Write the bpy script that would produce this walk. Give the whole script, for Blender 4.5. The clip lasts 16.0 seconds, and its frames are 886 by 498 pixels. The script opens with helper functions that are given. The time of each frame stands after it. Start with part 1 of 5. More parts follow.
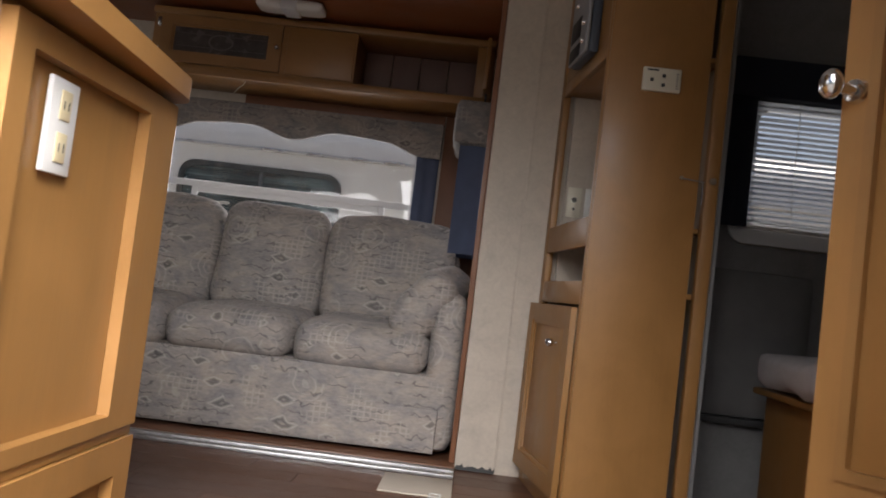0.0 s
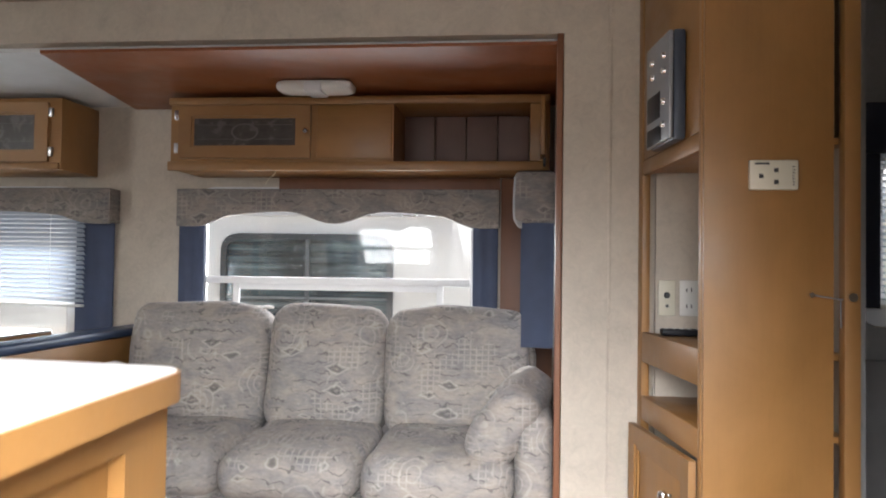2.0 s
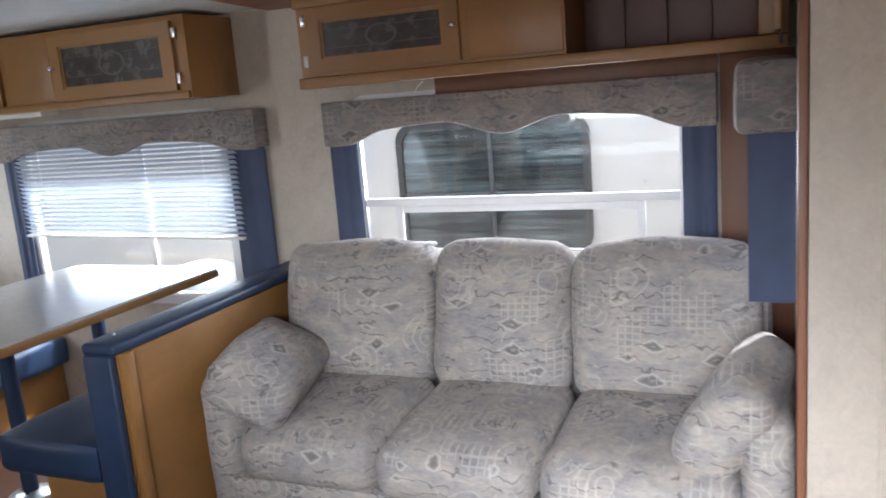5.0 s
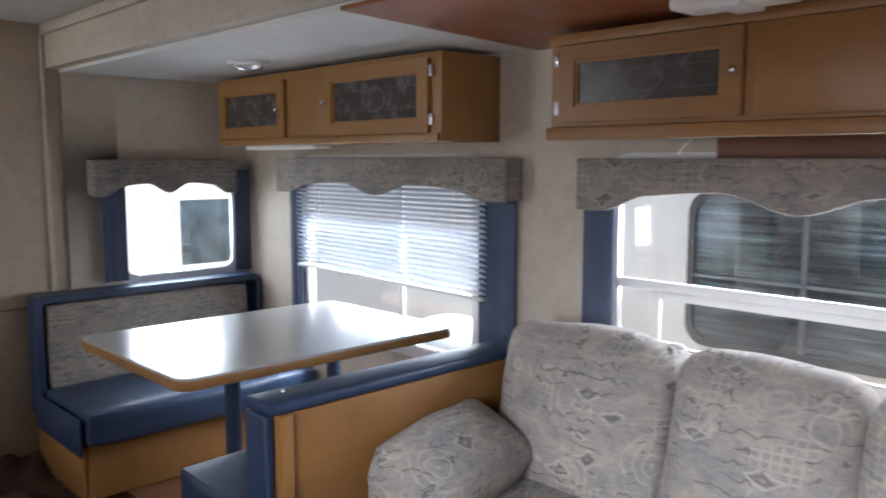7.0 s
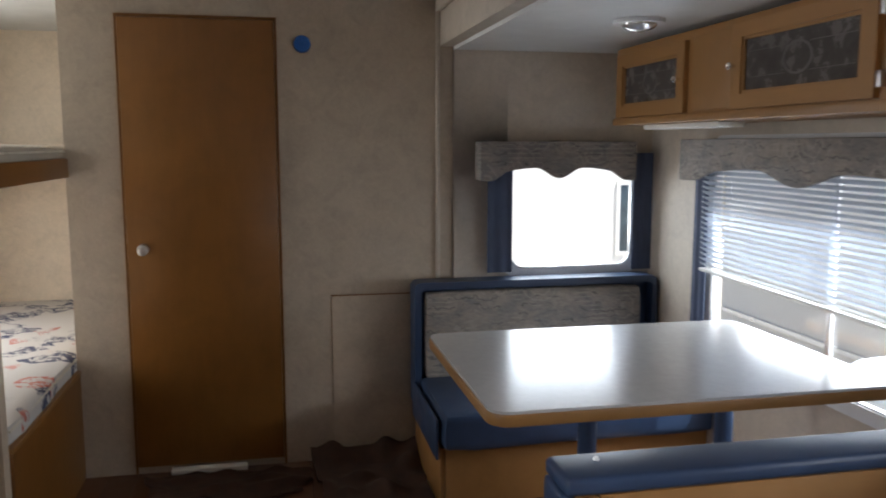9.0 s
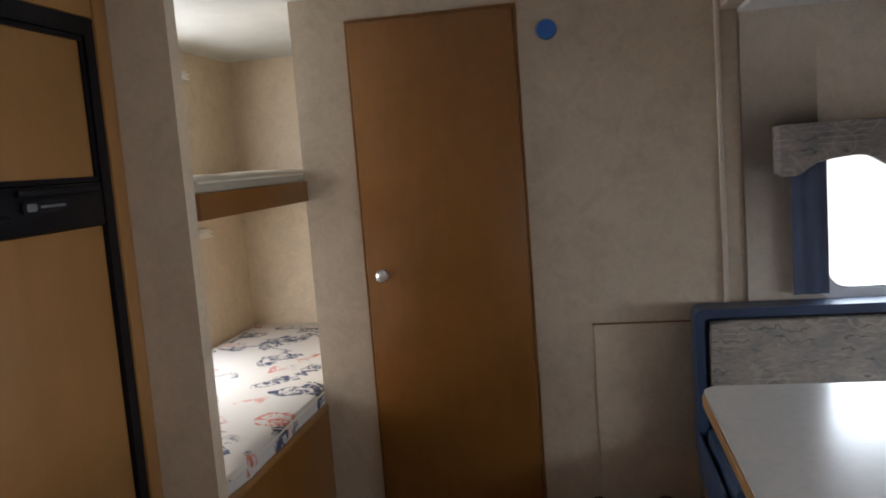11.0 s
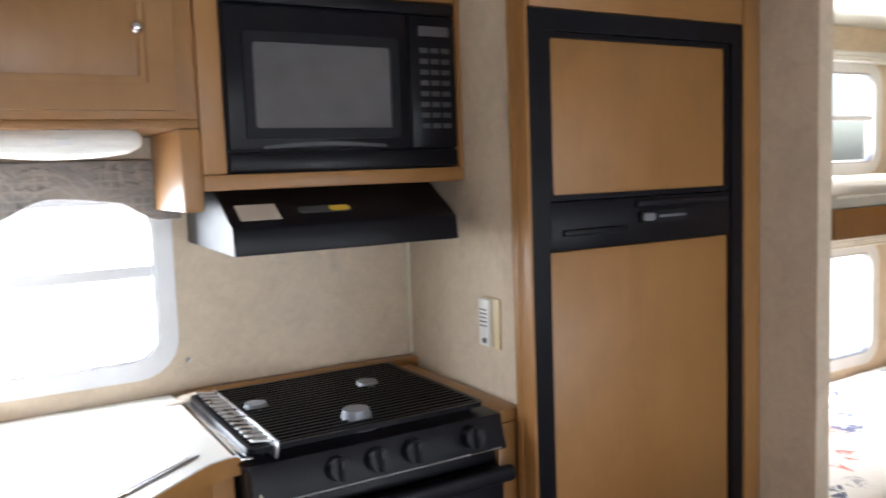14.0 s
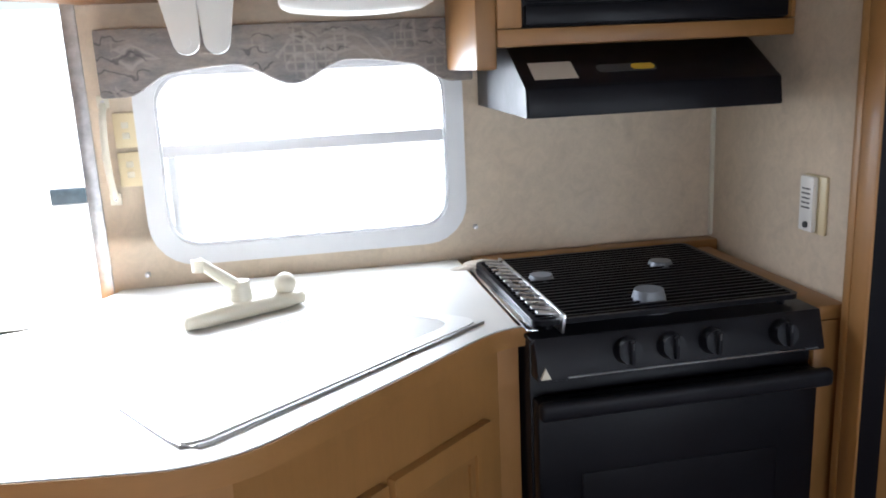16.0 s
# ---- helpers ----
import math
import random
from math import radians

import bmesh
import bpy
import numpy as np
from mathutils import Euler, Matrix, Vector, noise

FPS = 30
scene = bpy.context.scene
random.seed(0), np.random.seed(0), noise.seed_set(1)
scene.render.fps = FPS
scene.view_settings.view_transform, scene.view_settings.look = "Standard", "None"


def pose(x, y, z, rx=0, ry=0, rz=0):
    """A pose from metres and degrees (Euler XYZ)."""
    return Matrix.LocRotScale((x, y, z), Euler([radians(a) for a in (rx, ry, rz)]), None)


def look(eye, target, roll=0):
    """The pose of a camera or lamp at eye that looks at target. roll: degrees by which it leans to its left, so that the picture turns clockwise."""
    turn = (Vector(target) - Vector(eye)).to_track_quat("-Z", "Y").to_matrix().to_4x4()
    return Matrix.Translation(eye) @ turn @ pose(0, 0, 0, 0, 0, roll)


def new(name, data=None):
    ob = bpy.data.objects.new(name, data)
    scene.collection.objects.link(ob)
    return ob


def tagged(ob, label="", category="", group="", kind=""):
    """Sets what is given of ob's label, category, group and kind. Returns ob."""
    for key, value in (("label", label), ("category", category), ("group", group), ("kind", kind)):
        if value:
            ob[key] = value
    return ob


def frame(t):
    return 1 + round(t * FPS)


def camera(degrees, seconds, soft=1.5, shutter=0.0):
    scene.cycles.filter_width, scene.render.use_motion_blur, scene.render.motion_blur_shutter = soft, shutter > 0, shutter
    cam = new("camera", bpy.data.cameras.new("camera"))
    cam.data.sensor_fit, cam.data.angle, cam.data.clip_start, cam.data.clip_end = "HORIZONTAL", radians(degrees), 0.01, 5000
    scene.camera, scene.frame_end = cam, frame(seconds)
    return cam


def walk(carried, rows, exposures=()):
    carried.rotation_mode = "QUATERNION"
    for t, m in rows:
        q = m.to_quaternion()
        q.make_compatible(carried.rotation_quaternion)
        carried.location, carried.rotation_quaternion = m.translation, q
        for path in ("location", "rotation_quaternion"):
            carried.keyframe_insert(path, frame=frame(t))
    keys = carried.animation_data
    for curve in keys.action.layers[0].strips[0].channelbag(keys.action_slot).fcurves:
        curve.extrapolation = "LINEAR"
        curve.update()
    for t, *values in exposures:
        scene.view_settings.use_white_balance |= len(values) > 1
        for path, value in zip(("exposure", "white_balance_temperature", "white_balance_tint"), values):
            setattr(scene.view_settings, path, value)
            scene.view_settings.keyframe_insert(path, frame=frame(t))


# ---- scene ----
cam = camera(57.5, 16.0, 1.8, 0.5)
EXPOSURES = [(0, -0.5, 6700, 14), (0.5, 0.0, 6500, 11), (1, 0.35, 6550, 10), (1.5, 0.36, 6450, 10), (2, 0.85, 6350, 10), (2.5, 0.9, 6250, 10), (3, 0.95, 6150, 10), (4, 0.95, 5950, 10), (6.5, 0.95, 5900, 10), (7.5, 0.75, 6050, 10), (8.5, 0.55, 6200, 10), (9.5, 0.75, 6150, 10), (12, 0.9, 6200, 10), (12.5, 1.38, 6250, 10), (13, 1.72, 6400, 10), (13.5, 1.95, 6200, 10), (14, 1.85, 6080, 10), (15, 1.6, 5900, 10), (16, 1.36, 5850, 10)]
PATH = [
    (0, (0.917, 0.41, 0.624), (0.835, 2.405, 0.734), 6.9),
    (0.5, (0.945, 0.545, 0.68), (0.79, 2.538, 0.725), 4.8),
    (1, (0.897, 0.648, 0.816), (0.755, 2.642, 0.764), 2.5),
    (1.5, (0.822, 0.679, 1.013), (0.663, 2.671, 1.073), 0.4),
    (2, (0.838, 0.793, 1.086), (0.616, 2.78, 1.138), 0.8),
    (2.5, (0.872, 0.879, 1.239), (0.616, 2.861, 1.167), -1.3),
    (3, (0.858, 1.006, 1.245), (0.621, 2.99, 1.153), -1.1),
    (3.5, (0.794, 1.23, 1.377), (0.596, 3.212, 1.194), -2.9),
    (4, (0.851, 1.229, 1.446), (0.502, 3.164, 1.081), -1.7),
    (4.2, (0.858, 1.276, 1.455), (0.387, 3.177, 1.052), -2.2),
    (6.3, (0.88, 1.877, 1.413), (-0.209, 3.531, 1.138), -3.1),
    (6.5, (0.893, 1.95, 1.421), (-0.296, 3.545, 1.214), -1.3),
    (7, (0.877, 2.115, 1.434), (-0.566, 3.482, 1.213), -0.0),
    (7.5, (0.758, 2.298, 1.423), (-0.803, 3.526, 1.186), 1.0),
    (8, (0.667, 2.435, 1.431), (-1.068, 3.385, 1.138), -0.8),
    (8.5, (0.589, 2.591, 1.423), (-1.297, 3.191, 1.134), 0.4),
    (9, (0.46, 2.654, 1.421), (-1.482, 3.055, 1.163), 0.0),
    (9.5, (0.316, 2.662, 1.433), (-1.655, 2.892, 1.183), -1.3),
    (9.7, (0.28, 2.652, 1.405), (-1.705, 2.732, 1.168), -0.9),
    (11.8, (-0.339, 3.009, 1.404), (-2.222, 2.384, 1.153), -2.5),
    (12, (-0.402, 3.022, 1.415), (-2.225, 2.244, 1.148), -0.6),
    (12.2, (-0.471, 3.05, 1.414), (-2.211, 2.109, 1.123), -1.6),
    (12.5, (-0.473, 3.036, 1.419), (-2.117, 1.93, 1.147), -1.1),
    (13, (-0.434, 3.024, 1.442), (-1.897, 1.696, 1.133), -0.1),
    (13.5, (-0.347, 3.047, 1.469), (-1.592, 1.508, 1.182), -1.0),
    (14, (-0.324, 3.059, 1.495), (-1.332, 1.343, 1.302), -2.1),
    (14.5, (-0.303, 3.053, 1.499), (-1.129, 1.248, 1.252), -1.8),
    (15, (-0.292, 3.052, 1.473), (-0.881, 1.165, 1.168), -2.0),
    (15.5, (-0.294, 3.016, 1.479), (-0.702, 1.094, 1.102), -2.7),
    (15.6, (-0.307, 2.993, 1.477), (-0.691, 1.075, 1.061), -2.9),
    (16, (-0.34, 2.922, 1.451), (-0.691, 1.007, 0.994), -2.7),
]
walk(cam, [(t, look(eye, target, roll)) for t, eye, target, roll in PATH], exposures=EXPOSURES)

# ---------- light ----------
world = bpy.data.worlds.new("sky")
scene.world = world
world.use_nodes = True
wn = world.node_tree.nodes
sky = wn.new("ShaderNodeTexSky")
sky.sky_type, sky.sun_disc = "NISHITA", False
SUN_EL, SUN_AZ = 62, 42
sky.sun_elevation, sky.sun_rotation = radians(SUN_EL), radians(SUN_AZ)
sky.air_density, sky.dust_density, sky.ozone_density = 1.0, 3.0, 1.0
wn["Background"].inputs[1].default_value = 0.15
world.node_tree.links.new(sky.outputs[0], wn["Background"].inputs[0])

sun = new("sun", bpy.data.lights.new("sun", "SUN"))
sun.data.energy, sun.data.angle, sun.data.color = 4.5, radians(1.5), (1.0, 0.96, 0.90)
sun_dir = Vector((math.sin(radians(SUN_AZ)) * math.cos(radians(SUN_EL)), math.cos(radians(SUN_AZ)) * math.cos(radians(SUN_EL)), math.sin(radians(SUN_EL))))
sun.matrix_world = look(sun_dir * 20, (0, 0, 0))


def window_light(name, eye, target, w, h, watts, color=(1.0, 0.98, 0.95), spread=180):
    """Sky light that comes in through one opening."""
    ob = new(name, bpy.data.lights.new(name, "AREA"))
    ob.data.shape, ob.data.size, ob.data.size_y, ob.data.energy, ob.data.color = "RECTANGLE", w, h, watts, color
    ob.data.spread = radians(spread)
    ob.matrix_world = look(eye, target)
    return ob


window_light("daylight_sofa_window", (-0.05, 4.52, 1.16), (-0.15, 3.4, 0.90), 1.2, 0.36, 8, (0.97, 0.98, 1.0), 150)
window_light("daylight_dinette_window", (-1.9, 4.52, 0.95), (-1.9, 3.4, 0.10), 1.15, 0.5, 15.5, (0.93, 0.97, 1.0), 140)
window_light("daylight_rear_window", (-3.22, 3.98, 1.12), (-2.2, 3.9, 0.45), 0.55, 0.4, 3.6, (0.93, 0.97, 1.0), 150)
window_light("daylight_kitchen_window", (-0.38, 0.83, 1.30), (-0.45, 1.6, 0.70), 0.65, 0.40, 5.5, (0.97, 0.98, 1.0))
window_light("daylight_entry", (0.66, 0.62, 1.25), (0.30, 2.6, -0.50), 0.95, 1.1, 36, (0.97, 0.98, 1.0), 86)
window_light("daylight_upper_bunk", (-3.0, 0.83, 1.70), (-3.05, 1.7, 1.30), 0.8, 0.40, 11)
window_light("daylight_lower_bunk", (-3.0, 0.83, 0.90), (-3.05, 1.6, 0.45), 0.8, 0.45, 11)
window_light("daylight_bedroom_window", (2.2, 3.5, 1.25), (2.1, 2.5, 0.7), 0.7, 0.4, 1.2)


# ---------- materials ----------
def nodes_of(name):
    m = bpy.data.materials.new(name)
    m.use_nodes = True
    return m, m.node_tree.nodes, m.node_tree.links, m.node_tree.nodes["Principled BSDF"]


def ramp(n, l, src, stops):
    r = n.new("ShaderNodeValToRGB")
    while len(r.color_ramp.elements) < len(stops):
        r.color_ramp.elements.new(0.5)
    for e, (p, c) in zip(r.color_ramp.elements, stops):
        e.position, e.color = p, (*c, 1)
    l.new(src, r.inputs[0])
    return r.outputs[0]


def coords(n, l, scale=(1, 1, 1), turn=(0, 0, 0)):
    c, m = n.new("ShaderNodeTexCoord"), n.new("ShaderNodeMapping")
    m.inputs["Scale"].default_value = scale
    m.inputs["Rotation"].default_value = turn
    l.new(c.outputs["Object"], m.inputs[0])
    return m.outputs[0]


def noise_of(n, l, vec, scale, detail=4, rough=0.6, dist=0.0):
    t = n.new("ShaderNodeTexNoise")
    t.inputs["Scale"].default_value, t.inputs["Detail"].default_value = scale, detail
    t.inputs["Roughness"].default_value, t.inputs["Distortion"].default_value = rough, dist
    l.new(vec, t.inputs["Vector"])
    return t.outputs["Fac"]


def mix(n, l, fac, a, b, mode="MIX"):
    m = n.new("ShaderNodeMix")
    m.data_type, m.blend_type = "RGBA", mode
    for sock, v in ((m.inputs[0], fac), (m.inputs[6], a), (m.inputs[7], b)):
        if isinstance(v, (int, float)):
            sock.default_value = v
        elif isinstance(v, tuple):
            sock.default_value = (*v, 1)
        else:
            l.new(v, sock)
    return m.outputs[2]


def bump(n, l, bsdf, height, strength=0.2, dist=0.01):
    b = n.new("ShaderNodeBump")
    b.inputs["Strength"].default_value, b.inputs["Distance"].default_value = strength, dist
    l.new(height, b.inputs["Height"])
    l.new(b.outputs[0], bsdf.inputs["Normal"])


def shade(c, k):
    return tuple(min(1, v * k) for v in c)


def wood(name, color, rough=0.42, axis=2, grain=1.0, vary=0.10, worn=1.0):
    """Veneer: fine pores along the grain, wavy figure across it, cloudy patches and a few scuffs."""
    m, n, l, b = nodes_of(name)
    sc, sw = [60, 60, 60], [7, 7, 7]
    sc[axis], sw[axis] = 3.0, 1.5
    info = n.new("ShaderNodeObjectInfo")
    fine = noise_of(n, l, coords(n, l, tuple(sc)), 1.5 * grain, 6, 0.7, 0.8)
    figure = noise_of(n, l, coords(n, l, tuple(sw)), 1.0 * grain, 5, 0.6, 1.6)
    cloud = noise_of(n, l, coords(n, l, (4.5, 4.5, 4.5)), 1.2, 5, 0.65, 0.4)
    c = ramp(n, l, figure, [(0.25, shade(color, 0.80)), (0.5, color), (0.78, shade(color, 1.16))])
    c = mix(n, l, 0.30, c, ramp(n, l, fine, [(0.28, shade(color, 0.74)), (0.52, color), (0.8, shade(color, 1.12))]))
    c = mix(n, l, 0.38, c, ramp(n, l, cloud, [(0.30, shade(color, 0.68)), (0.52, color), (0.72, shade(color, 1.26))]))
    hs = n.new("ShaderNodeHueSaturation")
    mr = n.new("ShaderNodeMapRange")
    mr.inputs[3].default_value, mr.inputs[4].default_value = 1 - vary, 1 + vary
    l.new(info.outputs["Random"], mr.inputs[0])
    l.new(mr.outputs[0], hs.inputs["Value"])
    l.new(c, hs.inputs["Color"])
    l.new(hs.outputs[0], b.inputs["Base Color"])
    rr = ramp(n, l, cloud, [(0.3, (rough - 0.07 * worn,) * 3), (0.7, (rough + 0.12 * worn,) * 3)])
    l.new(rr, b.inputs["Roughness"])
    bump(n, l, b, mix(n, l, 0.4, fine, cloud), 0.07, 0.004)
    return m


def plain(name, color, rough=0.5, metal=0.0, mott=0.06, scale=9, bumps=0.05, bscale=160, clear=0.0, spec=0.5, rv=0.06):
    m, n, l, b = nodes_of(name)
    b.inputs["Specular IOR Level"].default_value = spec
    v = coords(n, l)
    a = noise_of(n, l, v, scale, 5)
    f = noise_of(n, l, v, bscale, 3)
    l.new(ramp(n, l, a, [(0.3, shade(color, 1 - mott)), (0.7, shade(color, 1 + mott))]), b.inputs["Base Color"])
    l.new(ramp(n, l, a, [(0.3, (max(0.03, rough - rv),) * 3), (0.7, (rough + rv,) * 3)]), b.inputs["Roughness"])
    b.inputs["Metallic"].default_value = metal
    b.inputs["Coat Weight"].default_value = clear
    bump(n, l, b, f, bumps, 0.002)
    return m


def wallpaper(name, color):
    m, n, l, b = nodes_of(name)
    v = coords(n, l)
    big = noise_of(n, l, v, 7, 6, 0.7, 0.8)
    mid = noise_of(n, l, v, 28, 5, 0.7, 1.5)
    huge = noise_of(n, l, v, 1.6, 3)
    c = ramp(n, l, big, [(0.3, shade(color, 0.74)), (0.5, color), (0.70, shade(color, 1.15))])
    c = mix(n, l, 0.4, c, ramp(n, l, mid, [(0.35, shade(color, 0.76)), (0.65, shade(color, 1.13))]))
    c = mix(n, l, 0.25, c, ramp(n, l, huge, [(0.35, shade(color, 0.82)), (0.65, shade(color, 1.06))]))
    l.new(c, b.inputs["Base Color"])
    b.inputs["Roughness"].default_value = 0.62
    bump(n, l, b, mid, 0.10, 0.003)
    return m


def tapestry(name, base, dark, light, scale=1.0):
    """Woven upholstery: cloudy grey and beige ground with lozenges, zigzags, small grids and curls."""
    m, n, l, b = nodes_of(name)
    v = coords(n, l)
    warp = n.new("ShaderNodeTexNoise")
    warp.inputs["Scale"].default_value = 14 * scale
    l.new(v, warp.inputs["Vector"])
    add = n.new("ShaderNodeMix")
    add.data_type, add.blend_type = "RGBA", "LINEAR_LIGHT"
    add.inputs[0].default_value = 0.022
    l.new(v, add.inputs[6])
    l.new(warp.outputs["Color"], add.inputs[7])
    wv = add.outputs[2]

    def squeeze(vec, sc):
        mp = n.new("ShaderNodeMapping")
        mp.inputs["Scale"].default_value = sc
        l.new(vec, mp.inputs[0])
        return mp.outputs[0]

    cool = (base[0] * 0.66, base[1] * 0.72, base[2] * 0.82)
    warm = (base[0] * 1.32, base[1] * 1.25, base[2] * 1.16)
    patch = noise_of(n, l, squeeze(v, (0.8, 0.8, 1.3)), 13 * scale, 5, 0.62, 0.6)
    c = ramp(n, l, patch, [(0.34, cool), (0.5, base), (0.64, warm)])
    streak = noise_of(n, l, squeeze(v, (26, 26, 70)), 1.6 * scale, 4, 0.7)
    c = mix(n, l, 0.35, c, ramp(n, l, streak, [(0.35, shade(base, 0.66)), (0.65, shade(base, 1.34))]))

    def cells(vec, sc, metric):
        t = n.new("ShaderNodeTexVoronoi")
        t.distance = metric
        t.inputs["Scale"].default_value = sc * scale
        l.new(vec, t.inputs["Vector"])
        sp = n.new("ShaderNodeSeparateColor")
        l.new(t.outputs["Color"], sp.inputs[0])
        return t.outputs["Distance"], sp

    # lozenges with a pale rim and a dark heart
    dist, sp = cells(squeeze(wv, (0.62, 0.62, 1.25)), 13, "MANHATTAN")
    pick = ramp(n, l, sp.outputs[1], [(0.66, (0, 0, 0)), (0.68, (1, 1, 1))])
    heart = mix(n, l, 1.0, ramp(n, l, dist, [(0.10, (0.12,) * 3), (0.16, (0.68,) * 3), (0.25, (0.58,) * 3), (0.34, (0, 0, 0))]), pick, "MULTIPLY")
    rim = mix(n, l, 1.0, ramp(n, l, dist, [(0.33, (0, 0, 0)), (0.38, (0.55,) * 3), (0.42, (0.55,) * 3), (0.47, (0, 0, 0))]), pick, "MULTIPLY")
    c = mix(n, l, heart, c, dark)
    c = mix(n, l, rim, c, light)
    # zigzag lines
    zz = n.new("ShaderNodeTexWave")
    zz.wave_type, zz.bands_direction, zz.wave_profile = "BANDS", "Z", "TRI"
    zz.inputs["Scale"].default_value, zz.inputs["Distortion"].default_value = 9 * scale, 5
    zz.inputs["Detail"].default_value, zz.inputs["Detail Scale"].default_value = 1.5, 3.4
    l.new(v, zz.inputs["Vector"])
    zone = ramp(n, l, noise_of(n, l, v, 12 * scale, 1), [(0.50, (0, 0, 0)), (0.56, (1, 1, 1))])
    c = mix(n, l, mix(n, l, 1.0, ramp(n, l, zz.outputs["Fac"], [(0.80, (0, 0, 0)), (0.94, (0.68,) * 3)]), zone, "MULTIPLY"), c, dark)
    # curls in some cells
    dist2, sp2 = cells(wv, 9, "EUCLIDEAN")
    mul, wave = n.new("ShaderNodeMath"), n.new("ShaderNodeMath")
    mul.operation, mul.inputs[1].default_value, wave.operation = "MULTIPLY", 30, "SINE"
    l.new(dist2, mul.inputs[0])
    l.new(mul.outputs[0], wave.inputs[0])
    curl = mix(n, l, 1.0, ramp(n, l, wave.outputs[0], [(0.45, (0, 0, 0)), (0.9, (0.38,) * 3)]), ramp(n, l, sp2.outputs[0], [(0.70, (0, 0, 0)), (0.72, (1, 1, 1))]), "MULTIPLY")
    c = mix(n, l, curl, c, light)
    # little pale grids
    br = n.new("ShaderNodeTexBrick")
    br.inputs["Scale"].default_value = 10 * scale
    br.inputs["Brick Width"].default_value, br.inputs["Row Height"].default_value = 0.22, 0.19
    br.inputs["Mortar Size"].default_value, br.offset = 0.022, 0.0
    br.inputs["Color1"].default_value = br.inputs["Color2"].default_value = (0, 0, 0, 1)
    br.inputs["Mortar"].default_value = (1, 1, 1, 1)
    l.new(coords(n, l, (1, 1, 1), (radians(90), 0, 0)), br.inputs["Vector"])
    zone2 = ramp(n, l, noise_of(n, l, coords(n, l, (1, 1, 1), (0.4, 0.2, 0.9)), 9 * scale, 1), [(0.56, (0, 0, 0)), (0.60, (0.34,) * 3)])
    fill = n.new("ShaderNodeTexBrick")
    fill.inputs["Scale"].default_value, fill.inputs["Mortar Size"].default_value, fill.offset = 10 * scale, 0.045, 0.0
    fill.inputs["Brick Width"].default_value, fill.inputs["Row Height"].default_value = 0.22, 0.19
    fill.inputs["Color1"].default_value, fill.inputs["Color2"].default_value = (0, 0, 0, 1), (0.75, 0.75, 0.75, 1)
    fill.inputs["Mortar"].default_value = (0, 0, 0, 1)
    l.new(coords(n, l, (1, 1, 1), (radians(90), 0, 0)), fill.inputs["Vector"])
    c = mix(n, l, mix(n, l, 1.0, fill.outputs["Color"], zone2, "MULTIPLY"), c, dark)
    c = mix(n, l, mix(n, l, 1.0, br.outputs["Color"], zone2, "MULTIPLY"), c, light)
    l.new(c, b.inputs["Base Color"])
    b.inputs["Roughness"].default_value = 0.92
    b.inputs["Sheen Weight"].default_value = 0.08
    b.inputs["Specular IOR Level"].default_value = 0.25
    weave = noise_of(n, l, v, 420, 2)
    crease = noise_of(n, l, v, 14, 4)
    bump(n, l, b, mix(n, l, 0.6, weave, crease), 0.30, 0.006)
    return m


def floral(name):
    m, n, l, b = nodes_of(name)
    v = coords(n, l)
    vo = n.new("ShaderNodeTexVoronoi")
    vo.inputs["Scale"].default_value = 9
    l.new(v, vo.inputs["Vector"])
    sp = n.new("ShaderNodeSeparateColor")
    l.new(vo.outputs["Color"], sp.inputs[0])
    flower = ramp(n, l, sp.outputs[0], [(0.30, (0.60, 0.58, 0.55)), (0.34, (0.05, 0.06, 0.12)), (0.62, (0.05, 0.06, 0.12)),
                                         (0.65, (0.42, 0.14, 0.11)), (0.74, (0.55, 0.17, 0.13)), (0.78, (0.60, 0.58, 0.55))])
    petals = ramp(n, l, noise_of(n, l, v, 24, 4, 0.7, 1.0), [(0.47, (0, 0, 0)), (0.52, (1, 1, 1))])
    cluster = ramp(n, l, noise_of(n, l, v, 3.6, 2), [(0.40, (0, 0, 0)), (0.47, (1, 1, 1))])
    k = mix(n, l, 1.0, petals, cluster, "MULTIPLY")
    l.new(mix(n, l, k, (0.60, 0.58, 0.55), flower), b.inputs["Base Color"])
    b.inputs["Roughness"].default_value = 0.85
    bump(n, l, b, noise_of(n, l, v, 9, 5), 0.3, 0.01)
    return m


def glass(name, tint=(1, 1, 1), rough=0.0):
    m, n, l, b = nodes_of(name)
    b.inputs["Base Color"].default_value = (*tint, 1)
    b.inputs["Roughness"].default_value = rough
    b.inputs["Transmission Weight"].default_value = 1.0
    b.inputs["IOR"].default_value = 1.05
    return m


def clear_pane(name):
    """Thin window glass: see-through with a faint mirror."""
    m, n, l, b = nodes_of(name)
    tr, gl, mx = n.new("ShaderNodeBsdfTransparent"), n.new("ShaderNodeBsdfGlossy"), n.new("ShaderNodeMixShader")
    gl.inputs["Roughness"].default_value = 0.02
    tr.inputs["Color"].default_value = (0.95, 0.96, 0.96, 1)
    mx.inputs[0].default_value = 0.05
    l.new(tr.outputs[0], mx.inputs[1])
    l.new(gl.outputs[0], mx.inputs[2])
    l.new(mx.outputs[0], n["Material Output"].inputs[0])
    return m


OAK = wood("honey_wood_veneer", (0.298, 0.147, 0.044), 0.40)
OAKX = wood("honey_wood_veneer_lying", (0.298, 0.147, 0.044), 0.40, axis=0)
OAKY = wood("honey_wood_veneer_deep", (0.298, 0.147, 0.044), 0.40, axis=1)
DARKOAK = wood("brown_door_veneer", (0.195, 0.083, 0.019), 0.30, worn=0.15)
